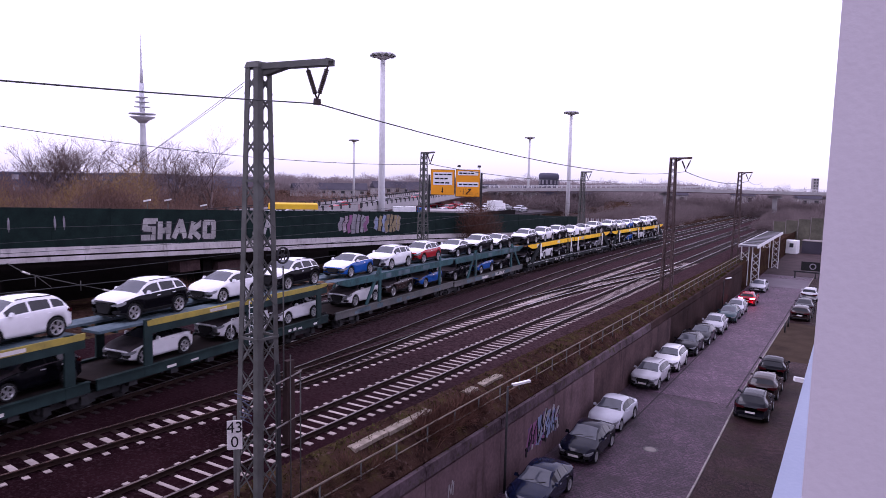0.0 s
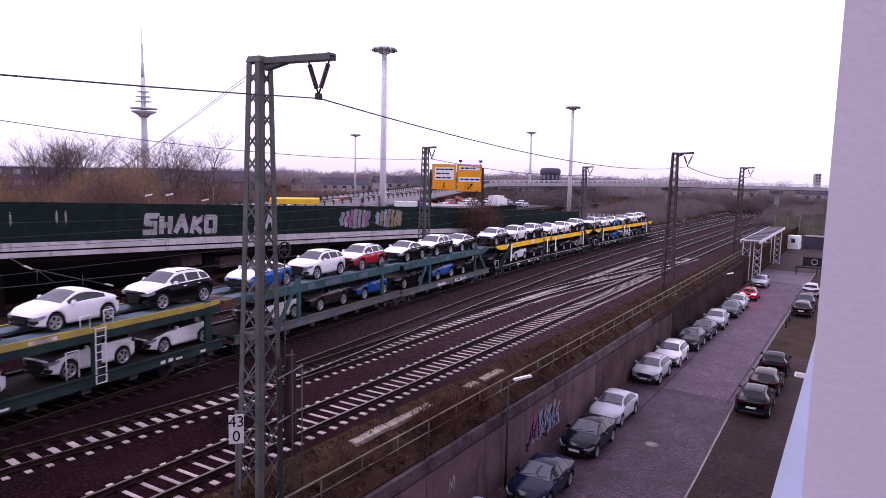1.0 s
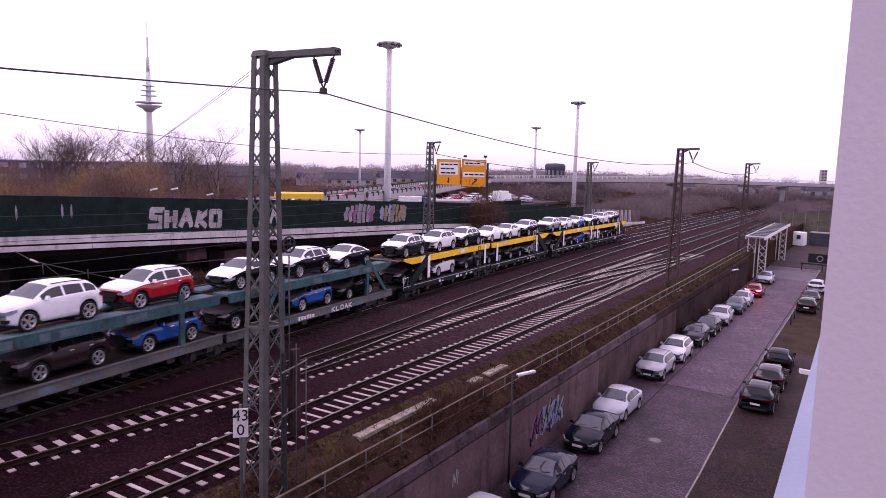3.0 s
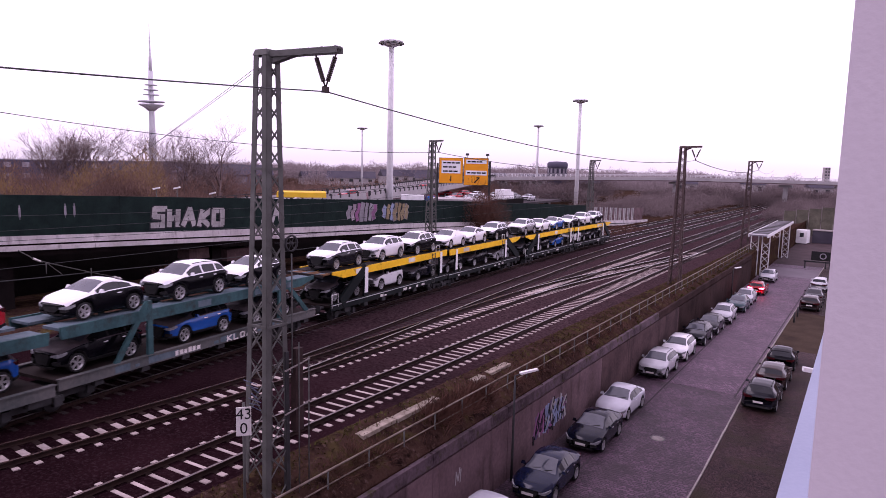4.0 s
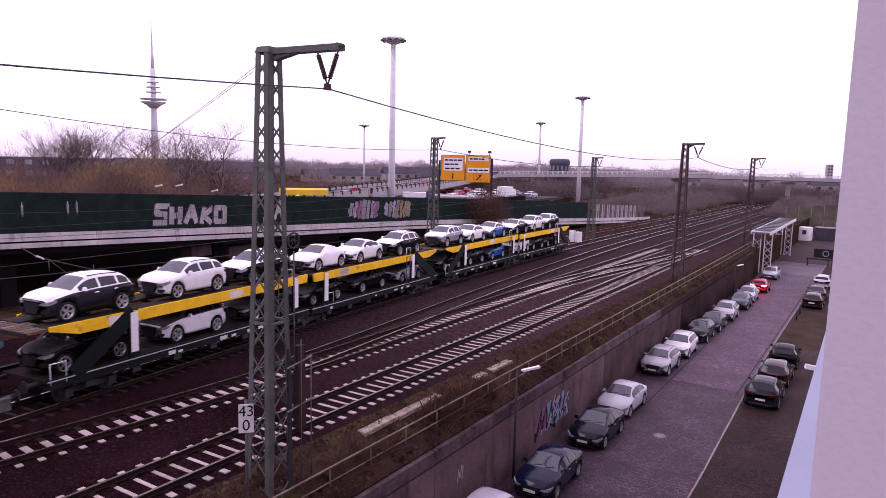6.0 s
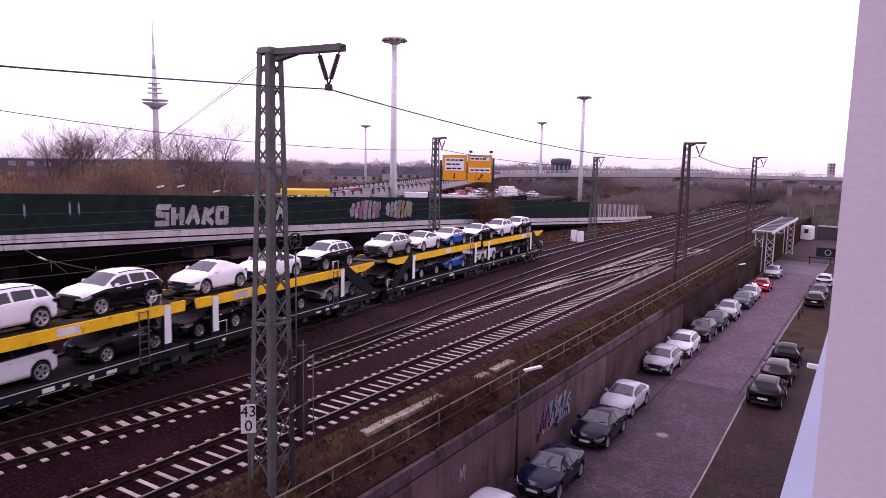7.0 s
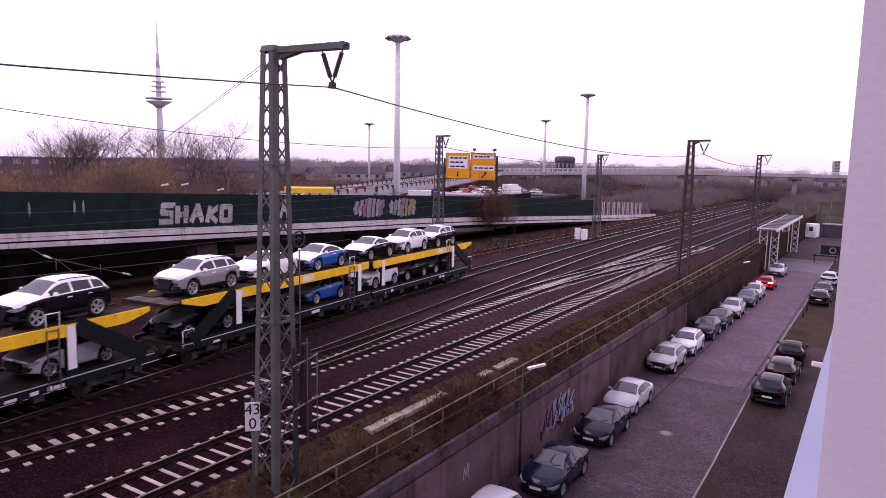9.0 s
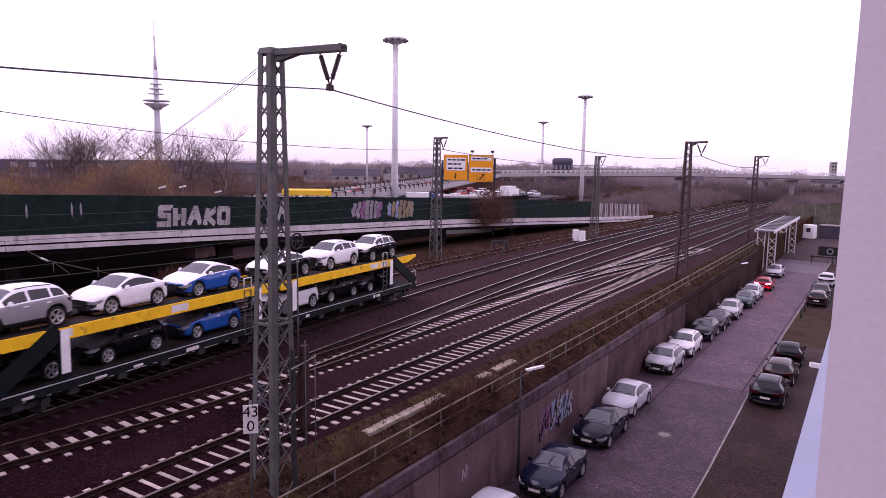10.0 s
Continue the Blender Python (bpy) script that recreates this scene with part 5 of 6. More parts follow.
def km_plate():
    s = thing("kilometre_plate", pose(-14.0, 12.07, 0, 0, 0, 48), "white kilometre plate with black figures on a post", "sign")
    part("post", tube(B(), [(0, 0.06, -0.7), (0, 0.06, 2.6)], 0.04, 8), M["steel_grey"], s)
    p = part("plate", box(B(), -0.2, 0.2, -0.02, 0.02, 1.7, 2.5, chamfer=0.004), M["plate_white"], s)
    for txt, x, z in (("4", -0.1, 2.3), ("3", 0.11, 2.3), ("0", 0.0, 1.9)):
        o = part("figure", text_mesh(txt, 0.43, M["black"]), None, p, "black figure")
        o.matrix_basis = pose(x, -0.026, z, 90, 0, 0)


km_plate()


def street_lamp(x, y, z_top, label, arm=(0.9, 0.9)):
    s = thing("street_lamp", pose(x, y, 0), label, "street lamp", "street lamps")
    part("pole", tube(B(), [(0, 0, STREET), (0, 0, STREET + 1.2), (0, 0, z_top)], 0.07, 10, r1=0.045), M["steel_dark"], s)
    a = Vector((arm[0], arm[1], 0)).normalized()
    part("arm", tube(B(), [(0, 0, z_top - 0.05), tuple(a * 0.35 + Vector((0, 0, z_top + 0.05)))], 0.03, 6), M["steel_dark"], s)
    h = B()
    p, q = a * 0.25 + Vector((0, 0, z_top + 0.05)), a * 1.15 + Vector((0, 0, z_top + 0.12))
    bar(h, p, q, 0.16, 0.09)
    part("head", h, M["white_post"], s, "pale lamp head")


street_lamp(-12.75, 26.0, 0.05, "slim dark street lamp with a pale head beside the wall", (0.6, 1.0))
street_lamp(-12.75, 77.8, -1.5, "far slim street lamp with a pale head", (0.6, 1.0))
for x, y, z in ((-62.0, 42.7, 5.77), (-62.0, 45.1, 5.77), (-62.0, 49.6, 5.09)):
    rl_ = thing("ramp_lamp", pose(x, y, 0), "thin post lamp with a pale head behind the barrier", "street lamp", "ramp lamps")
    part("pole", tube(B(), [(0, 0, -3.5), (0, 0, z)], 0.05, 6), M["steel_grey"], rl_)
    part("head", bar(B(), (-0.28, -0.2, z + 0.0), (0.25, 0.2, z + 0.16), 0.26, 0.16), M["white_post"], rl_, "pale lamp head")
wl_ = thing("wall_lamp", pose(-0.078, 11.2, 6.25), "pale tube lamp sticking out of the house front", "wall lamp")
part("tube", bar(B(), (0.0, 0.1, -0.03), (-0.68, -0.13, 0.05), 0.08, 0.06), M["white_post"], wl_)
part("mount", box(B(), -0.03, 0.0, -0.05, 0.25, -0.12, 0.1, chamfer=0.01), M["steel_dark"], wl_)


# ---------------------------------------------------------------- ramp with green barrier
def ramp_z(y):
    return -0.24 + interp([(-60, 7.2), (20, 4.3), (40, 3.42), (67, 2.35), (111, 0.05), (137, -1.3), (165, -2.2)], y, 6)


def ramp_x(y):
    return interp([(-60, -47.5), (20, -45), (67, -43.5), (115, -40.5), (165, -39.5)], y, 6)


def road_ramp():
    r = thing("road_ramp", pose(0, 0, 0), "concrete road ramp with shade-dark underside descending along the railway", "road ramp", kind="structure")

    def strip(y0, y1, xa, xb, za, zb, name, mat, lab="", ch=0.0):
        bm = B()
        q = []
        for y in (y0, y1):
            x, z = ramp_x(y), ramp_z(y)
            q.append([(x + xa, y, z + za), (x + xb, y, z + za), (x + xb, y, z + zb), (x + xa, y, z + zb)])
        quads(bm, q[0] + q[1], [(0, 3, 2, 1), (4, 5, 6, 7), (0, 1, 5, 4), (1, 2, 6, 5), (2, 3, 7, 6), (3, 0, 4, 7)])
        return part(name, bm, mat, r, lab)

    y = -40.0
    while y < 136:
        strip(y, y + 6, -11, -0.25, -1.3, -0.75, "deck", M["shade_dark"])
        strip(y + 0.015, y + 5.985, -0.3, 0.0, -0.5, 0.0, "parapet", M["parapet"], "pale concrete parapet")
        strip(y + 0.015, y + 5.985, -0.3, 0.12, -0.92, -0.62, "edge_beam", M["parapet"])
        # Gap under the parapet, its shade coloured in.
        strip(y, y + 6, -0.3, -0.1, -0.62, -0.5, "joint", M["shade_dark"], "recessed joint in shade-dark colour")
        y += 6
    y = -40.0
    while y < 106:
        strip(y + 0.004, y + 3.996, -0.24, -0.1, 0.0, 2.57, "barrier_panel", M["noise_green"], "dark green noise barrier panel")
        strip(y - 0.03, y + 0.03, -0.26, -0.085, -0.2, 2.6, "barrier_post", M["noise_green"])
        y += 4
    for y in range(-43, 105, 16):
        x, z = ramp_x(y), ramp_z(y)
        part("column", box(B(), x - 2.6, x - 1.4, y - 0.5, y + 0.5, -3, z - 1.2, chamfer=0.03), M["shade_dark"], r, "concrete column in shade-dark colour")
    for y0, y1, z0, z1 in ((33.98, 35.9, 1.06, 1.9), (37.68, 40.4, 0.55, 1.5)):
        part("crossbeam", box(B(), -46.9, -45.4, y0, y1, z0, z1, chamfer=0.03), M["wall_mid"], r, "brownish concrete beam between the columns")
    # Added backing in the shade colour closes the space under the deck.
    part("back_wall", box(B(), -58, -57.5, -40, 118, -4, 2.6), M["shade_dark"], r, "shade-dark backing added behind the columns")
    g = thing("graffiti", pose(0, 0, 0), "large white block lettering sprayed on the green barrier", "graffiti")
    L = {"S": [[(0.9, 1), (0.1, 1), (0.1, 0.55), (0.85, 0.5), (0.85, 0), (0, 0)]], "H": [[(0.1, 0), (0.15, 1)], [(0.75, 0), (0.8, 1)], [(0.1, 0.45), (0.8, 0.55)]],
         "A": [[(0, 0), (0.4, 1), (0.85, 0)], [(0.2, 0.4), (0.65, 0.4)]], "K": [[(0.1, 0), (0.15, 1)], [(0.8, 1), (0.15, 0.5), (0.85, 0)]], "O": [[(0.1, 0), (0.1, 1), (0.85, 1), (0.85, 0), (0.1, 0)]]}
    for i, ch in enumerate("SHAKO"):
        y = 30.35 + i * 1.3
        x, z = ramp_x(y) - 0.09, ramp_z(y)
        tall, lean = (1.2, 1.12, 1.2, 1.1, 1.08)[i], (0.06, -0.1, 0.05, 0.14, -0.05)[i]
        ln = [[(a * 1.12 + b * lean, b * tall - 0.05 * (i % 2)) for a, b in one] for one in L[ch]]
        axes = ((0.02, 1, -0.045), (0, 0.1, 1), (1, 0, 0))
        part("outline", strokes(B(), ln, 0.6, (x, y - 0.05, z + 0.44), *axes, 0.01 + 0.012 * i), M["paint_black"], g, "black outline")
        part("letter", strokes(B(), ln, 0.42, (x, y, z + 0.48), *axes, 0.016 + 0.012 * i), M["paint_white"], g)
    g4 = thing("graffiti", pose(0, 0, 0), "white sprayed letters half hidden behind the mast", "graffiti")
    for i, ch in enumerate("SA"):
        y = 40.6 + i * 1.2
        part("letter", strokes(B(), [[(a * 1.0, b * 1.5) for a, b in ln] for ln in L[ch]], 0.3, (ramp_x(y) - 0.09, y, ramp_z(y) + 0.6), (0.02, 1, -0.045), (0, 0.1, 1), (1, 0, 0), 0.02 + 0.004 * i), M["paint_white"], g4)
    g2 = thing("graffiti", pose(0, 0, 0), "white and orange sprayed lettering on the green barrier", "graffiti")
    rnd = random.Random(8)
    for y0, fill, cols in ((53.6, "paint_pale", ("paint_pale", "paint_pink", "paint_pale", "paint_grey")), (59.0, "paint_orange", ("paint_orange", "paint_sand", "paint_blue", "paint_sand"))):
        def spot(a):
            y = y0 + a
            return (ramp_x(y) - 0.09, y, ramp_z(y) + 0.3), (0.02, 1, -0.045), (0, 0.1, 1), (1, 0, 0)
        for i in range(7):
            a = -2.1 + i * 0.62
            top = 0.82 * math.sqrt(max(0.2, 1 - (a / 2.6) ** 2))
            bend = rnd.uniform(-0.28, 0.28)
            ln = [[(0.0, 1.0 - top), (bend, 1.0 - top * 0.2), (-bend * 0.6, 1.0 + top * 0.4), (0.1, 1.0 + top)]]
            if i % 2:
                ln.append([(bend, 1.0), (0.42, 1.0 + top * rnd.uniform(-0.6, 0.6))])
            part("outline", strokes(B(), ln, 0.62, *spot(a), 0.01 + 0.008 * i), M["paint_black" if i % 3 else "paint_grey"], g2, "dark outline")
            part("stroke", strokes(B(), ln, 0.46, *spot(a), 0.014 + 0.008 * i), M[rnd.choice(cols)], g2)
    g3 = thing("railing", pose(0, 0, 0), "slatted railing with white and red sprayed paint at the ramp's end", "railing")
    for i in range(34):
        y = 110.6 + i * 0.78
        x, z = ramp_x(y), ramp_z(y)
        part("slat", box(B(), x - 0.2, x - 0.12, y, y + 0.42, z, z + 2.3), M["paint_white" if i % 3 else "wall_dark"] if i < 28 else M["wall_dark"], g3)
    part("rail", tube(B(), [(ramp_x(y) - 0.26, y, ramp_z(y) + 2.0) for y in range(110, 138, 3)], 0.05, 6), M["steel_dark"], g3)


road_ramp()


# ---------------------------------------------------------------- own building: wall edge and ledge
def own_building():
    b = thing("building", pose(0, 0, 0), "pale lilac plastered house front right beside the camera", "building", kind="structure")
    part("wall", box(B(), -0.078, 12, 1.6, 40, STREET, 16), M["plaster"], b)
    part("wall", box(B(), 0.5, 12, -25, 1.598, STREET, 16), M["plaster"], b)
    lg = B()
    quads(lg, [(-0.162, 1.25, 8.2), (-0.08, 1.25, 8.2), (-0.08, 12, 8.2), (-0.329, 12, 8.2), (-0.162, 1.25, 8.3), (-0.08, 1.25, 8.3), (-0.08, 12, 8.3), (-0.329, 12, 8.3)], BOX)
    part("ledge", lg, M["ledge"], b, "pale blue sheet metal ledge")


own_building()


# ---------------------------------------------------------------- far side: lamps, signs, bridge, tower
def high_mast(x, y, zb, zt, r=0.5):
    h = thing("high_mast_lamp", pose(x, y, 0), "tall pale steel high-mast lamp with a ring of floodlights", "lamp mast", "high-mast lamps")
    part("pole", tube(B(), [(0, 0, zb), (0, 0, (zb + zt) / 2), (0, 0, zt)], r, 12, r1=r * 0.62), M["lamp_grey"], h)
    part("ring", lathe(B(), [(0.3, zt - 0.45), (1.1, zt - 0.1), (1.85, zt + 0.3), (1.9, zt + 0.55), (1.5, zt + 0.68), (0.3, zt + 0.7)], 24), M["lamp_grey"], h)
    for k in range(10):
        a = 2 * math.pi * k / 10
        c = Vector((1.75 * math.cos(a), 1.75 * math.sin(a), zt + 0.3))
        part("floodlight", box(B(), c.x - 0.25, c.x + 0.25, c.y - 0.25, c.y + 0.25, c.z - 0.22, c.z + 0.12, chamfer=0.06), M["steel_grey"], h)


high_mast(-68.5, 90.3, -3, 27.6, 0.62)
high_mast(-70.0, 176.0, -3, 25.8, 0.6)
high_mast(-116.8, 250.8, -3, 23.7, 0.55)
high_mast(-175.4, 212.9, -3, 21.2, 0.5)


def road_sign():
    yaw = math.degrees(math.atan2(3.6, 5.7))
    s = thing("direction_sign", pose(-49.45, 82.1, 0, 0, 0, yaw), "pair of yellow direction signs on dark posts with floodlights", "road sign")
    for x in (-3.6, 3.7):
        part("post", box(B(), x - 0.16, x + 0.16, 0.12, 0.44, -3, 9.0 if x < 0 else 9.4, chamfer=0.02), M["steel_dark"], s)
    for x0, x1_, z0, z1, blocks in ((-3.35, -0.1, 6.25, 9.7, ((0.3, 2.95, 1.35, 3.1),)), (0.12, 3.45, 6.05, 9.75, ((0.25, 3.1, 2.95, 3.5), (0.2, 3.15, 1.35, 2.0)))):
        p = part("panel", box(B(), x0, x1_, -0.06, 0.06, z0, z1, chamfer=0.02), M["sign_yellow"], s, "yellow direction panel")
        part("border", box(B(), x0 - 0.05, x1_ + 0.05, 0.062, 0.1, z0 - 0.05, z1 + 0.05), M["steel_dark"], p)
        for i, (a, b, c, d) in enumerate(blocks):
            part("field", box(B(), x0 + a, x0 + b, -0.075, -0.062, z0 + c, z0 + d), M["sign_white"], p, "white field")
            n = max(1, int((d - c) / 0.55))
            for k in range(n):
                zz = z0 + c + (k + 0.5) * (d - c) / n
                xx = x0 + a + 0.2
                while xx < x0 + b - 0.5:
                    wd = random.uniform(0.25, 0.7)
                    part("word_bar", box(B(), xx, xx + wd, -0.085, -0.077, zz - 0.1, zz + 0.1), M["black"], p)
                    xx += wd + 0.12
        ar = B()
        cx = (x0 + x1_) / 2 + (0.15 if x0 > 0 else 0)
        if x0 < 0:
            bar(ar, (cx, -0.075, z0 + 0.3), (cx, -0.075, z0 + 1.0), 0.14, 0.03, up=(0, 1, 0))
            bar(ar, (cx - 0.16, -0.075, z0 + 0.5), (cx, -0.075, z0 + 0.22), 0.1, 0.03, up=(0, 1, 0))
        else:
            bar(ar, (cx - 0.4, -0.075, z0 + 0.3), (cx + 0.3, -0.075, z0 + 1.0), 0.16, 0.03, up=(0, 1, 0))
            bar(ar, (cx - 0.1, -0.075, z0 + 1.0), (cx + 0.35, -0.075, z0 + 1.02), 0.14, 0.03, up=(0, 1, 0))
        part("arrow", ar, M["black"], p)
    for x in (0.5, 3.3):
        fl = B()
        bar(fl, (x, 0.1, 9.7), (x, -0.5, 10.2), 0.06)
        box(fl, x - 0.25, x + 0.25, -0.7, -0.35, 10.1, 10.4, chamfer=0.05)
        part("floodlight", fl, M["steel_dark"], s)


road_sign()


def road_bridge():
    b = thing("road_bridge", pose(0, 0, 0), "long pale concrete road bridge with railings crossing the railway", "bridge", kind="structure")
    pts = [(-74, 62, 2.6), (-72, 84, 3.5), (-76, 108, 4.1), (-92, 150, 4.3), (-110, 196, 4.5), (-98, 212, 4.8), (-59, 237, 5.6), (-12, 267, 5.3), (40, 300, 4.9), (90, 332, 4.5)]
    up = Vector((0, 0, 1))
    for i, (p, q) in enumerate(zip(pts, pts[1:])):
        p, q = Vector(p), Vector(q)
        d = (q - p)
        n = max(2, int(d.length / 16))
        for k in range(n):
            a, c = p + d * k / n, p + d * (k + 1) / n
            dd = (c - a).normalized()
            part("deck", bar(B(), a - up * 0.75, c - up * 0.75, 7.6, 0.7), M["wall_dark"], b)
            s = dd.cross(up) * 3.9
            for sg in (-1, 1):
                part("edge_beam", bar(B(), a + s * sg - up * 0.35, c + s * sg - up * 0.35, 0.35, 1.0), M["bridge"], b, "pale edge beam")
                if i < 4:
                    part("parapet", bar(B(), a + s * sg + up * 0.35, c + s * sg + up * 0.35, 0.2, 0.5), M["bridge"], b)
                rl = B()
                bar(rl, a + s * sg + up * 1.0, c + s * sg + up * 1.0, 0.09)
                bar(rl, a + s * sg + up * 0.6, c + s * sg + up * 0.6, 0.06)
                m = int((c - a).length / 1.6)
                for j in range(m):
                    e = a.lerp(c, j / m) + s * sg
                    bar(rl, e, e + up * (0.85 if i < 4 else 1.0), 0.3 if i < 4 else 0.12)
                part("railing", rl, M["steel_dark" if i < 4 else "lamp_grey"], b)
            if i >= 4 and k % 2 == 0:
                e = B()
                box(e, a.x - 0.7, a.x + 0.7, a.y - 0.7, a.y + 0.7, -6, a.z - 1.4)
                box(e, a.x - 2.2, a.x + 2.2, a.y - 0.9, a.y + 0.9, a.z - 2.3, a.z - 1.45, chamfer=0.2)
                part("pier", e, M["bridge"], b)


road_bridge()


def tv_tower():
    t = thing("television_tower", pose(-912, 624, 0), "pale concrete television tower with stacked platforms and antenna", "tower")
    part("shaft", lathe(B(), [(6, -10), (4.6, 40), (3.8, 72), (3.6, 100), (3.2, 130)], 24), M["tower"], t)
    part("main_platform", lathe(B(), [(5, 73), (9, 77), (17.5, 81.5), (17.5, 82.6), (5, 83)], 32), M["tower"], t)
    part("upper_platform", lathe(B(), [(5, 84.5), (18.5, 85.6), (18.5, 87.2), (5, 87.6)], 32), M["tower"], t)
    for z, r in ((95.5, 11), (102.5, 10), (109.5, 8.5)):
        part("platform", lathe(B(), [(4, z), (r, z + 0.3), (r, z + 1.3), (4, z + 1.5)], 28), M["tower"], t)
    part("antenna", lathe(B(), [(2.6, 128), (2.0, 150), (1.2, 152), (1.1, 178), (0.5, 180), (0.4, 200)], 12), M["tower"], t)


tv_tower()


# ---------------------------------------------------------------- trees and scrub
def bare_tree(x, y, z0, height, seed, spread=0.8, mat="bark", label="bare winter tree with fine dark twigs"):
    rnd = random.Random(seed)
    t = thing("tree", pose(x, y, 0), label, "tree", "bare trees")
    trunk, crown = B(), B()

    def grow(bm, p, d, length, r, depth):
        pts = [p]
        for k in range(3):
            d = (d + Vector((rnd.uniform(-1, 1), rnd.uniform(-1, 1), rnd.uniform(-0.3, 0.6))) * 0.16).normalized()
            pts.append(pts[-1] + d * length / 3)
        tube(bm, pts, r, 5 if depth < 2 else 3, r1=r * 0.6)
        if depth >= 5 or len(crown.verts) > 40000:
            return
        for k in range(rnd.choice((3, 4, 4)) if depth else 7):
            a, el = rnd.uniform(0, 2 * math.pi), rnd.uniform(0.4, 1.15) * spread
            o = Vector((math.cos(a), math.sin(a), 0)) * math.sin(el)
            nd = (d * math.cos(el) + o + Vector((0, 0, 0.12))).normalized()
            st = pts[rnd.choice((2, 3, 3))] if depth else pts[1].lerp(pts[3], rnd.random() ** 0.8)
            grow(crown if depth >= 0 else bm, st, nd, length * (rnd.uniform(0.4, 0.52) if depth == 0 else rnd.uniform(0.62, 0.86)), max(r * 0.5, 0.012), depth + 1)

    grow(trunk, Vector((0, 0, z0)), Vector((0, 0, 1)), height * 0.46, height * 0.018, 0)
    part("trunk", trunk, M[mat], t)
    part("crown", crown, M[mat], t)


for x, y, h, sp, sd in ((-120.0, 61.9, 16.4, 0.62, 1), (-118.6, 64.4, 16.6, 0.66, 2), (-116.3, 68.6, 17.4, 0.86, 3), (-110.6, 77.3, 17.2, 0.8, 4), (-105.2, 84.8, 17.6, 0.86, 5),
                        (-108.6, 80.2, 16.4, 0.7, 8), (-140, 118, 12, 0.8, 10), (-134, 128, 11, 0.8, 11)):
    bare_tree(x, y, -3, h, sd, sp)


def scrub(name, areas, n, hmin, hmax, mat, label, seed, lean=0.25, wide=0.14, kind="stuff"):
    """Thickets of many thin upright shoots: areas (x0, x1, y0, y1, zfun)."""
    rnd = random.Random(seed)
    verts, faces = [], []
    for x0, x1_, y0, y1, zf, dens in areas:
        for _ in range(int(n * dens)):
            x, y = rnd.uniform(x0, x1_), rnd.uniform(y0, y1)
            hh = rnd.uniform(hmin, hmax) * (0.55 + 0.75 * noise.noise((x * 0.13, y * 0.13, seed)) ** 2 + 0.35 * noise.noise((x * 0.4, y * 0.4, 3.0)))
            hh = max(hh, hmin * 0.5)
            z = zf(x, y)
            a = rnd.uniform(0, math.pi)
            dx, dy = math.cos(a) * wide, math.sin(a) * wide
            lx, ly = rnd.uniform(-lean, lean) * hh, rnd.uniform(-lean, lean) * hh
            base = z + hh * rnd.uniform(0, 0.45)
            i = len(verts)
            verts += [(x - dx, y - dy, base), (x + dx, y + dy, base), (x + lx + dx * 0.5, y + ly + dy * 0.5, z + hh * 0.8), (x + lx * 1.3, y + ly * 1.3, z + hh)]
            faces += [(i, i + 1, i + 2), (i, i + 2, i + 3)]
    me = bpy.data.meshes.new(name)
    me.from_pydata(verts, [], faces)
    me.materials.append(mat)
    return tagged(new(name, me), label, "scrub", kind=kind)


def clumps(name, areas, n, rr, hh, mat, label, seed, per=150, length=(0.6, 1.4), wide=0.06, droop=0.0):
    """Rounded bushes made of many fine shoots that point outwards: areas (x0, x1, y0, y1, ground height, share)."""
    rnd = random.Random(seed)
    verts, faces = [], []
    for x0, x1_, y0, y1, z0, share in areas:
        for _ in range(int(n * share)):
            cx, cy, r, h = rnd.uniform(x0, x1_), rnd.uniform(y0, y1), rnd.uniform(*rr), rnd.uniform(*hh)
            h *= 0.8 + 0.5 * noise.noise((cx * 0.05, cy * 0.05, seed))
            for _ in range(per):
                a, e = rnd.uniform(0, 2 * math.pi), math.asin(rnd.uniform(-0.15, 1))
                d = Vector((math.cos(a) * math.cos(e), math.sin(a) * math.cos(e), math.sin(e)))
                k = rnd.random() ** 0.45 * rnd.uniform(0.8, 1.12)
                p = Vector((cx + d.x * r * k, cy + d.y * r * k, z0 + h * 0.35 + d.z * h * 0.65 * k))
                g = (d + Vector((rnd.uniform(-0.7, 0.7), rnd.uniform(-0.7, 0.7), rnd.uniform(0.1, 0.9) - droop))).normalized()
                ln = rnd.uniform(*length)
                sd = g.cross(Vector((rnd.uniform(-1, 1), rnd.uniform(-1, 1), rnd.uniform(-1, 1)))).normalized() * wide
                i = len(verts)
                verts += [p - sd, p + sd, p + g * ln]
                faces.append((i, i + 1, i + 2))
    me = bpy.data.meshes.new(name)
    me.from_pydata(verts, [], faces)
    me.materials.append(mat)
    return tagged(new(name, me), label, "scrub", kind="stuff")


clumps("thicket", [(-104, -86, 15, 62, -3, 0.5), (-140, -106, 15, 104, -3, 0.62)], 400, (2.0, 3.4), (9.2, 12.4), M["twig"], "dense tall brown leafless thicket behind the ramp", 3, per=640, length=(0.3, 0.9), wide=0.03)
clumps("thicket", [(-98, -82, 62, 108, -3, 0.6), (-125, -95, 108, 190, -3, 0.4)], 400, (2.0, 3.4), (6.6, 9.4), M["twig"], "dense brown leafless thicket beside the bridge ramp", 33, per=560, length=(0.3, 0.9), wide=0.032)
clumps("willow_scrub", [(-108, -95, 40, 66, -3, 1.0)], 90, (2.4, 4.2), (11.0, 14.2), M["willow"], "olive yellow willow scrub", 5, per=800, length=(0.35, 0.9), wide=0.032, droop=0.4)
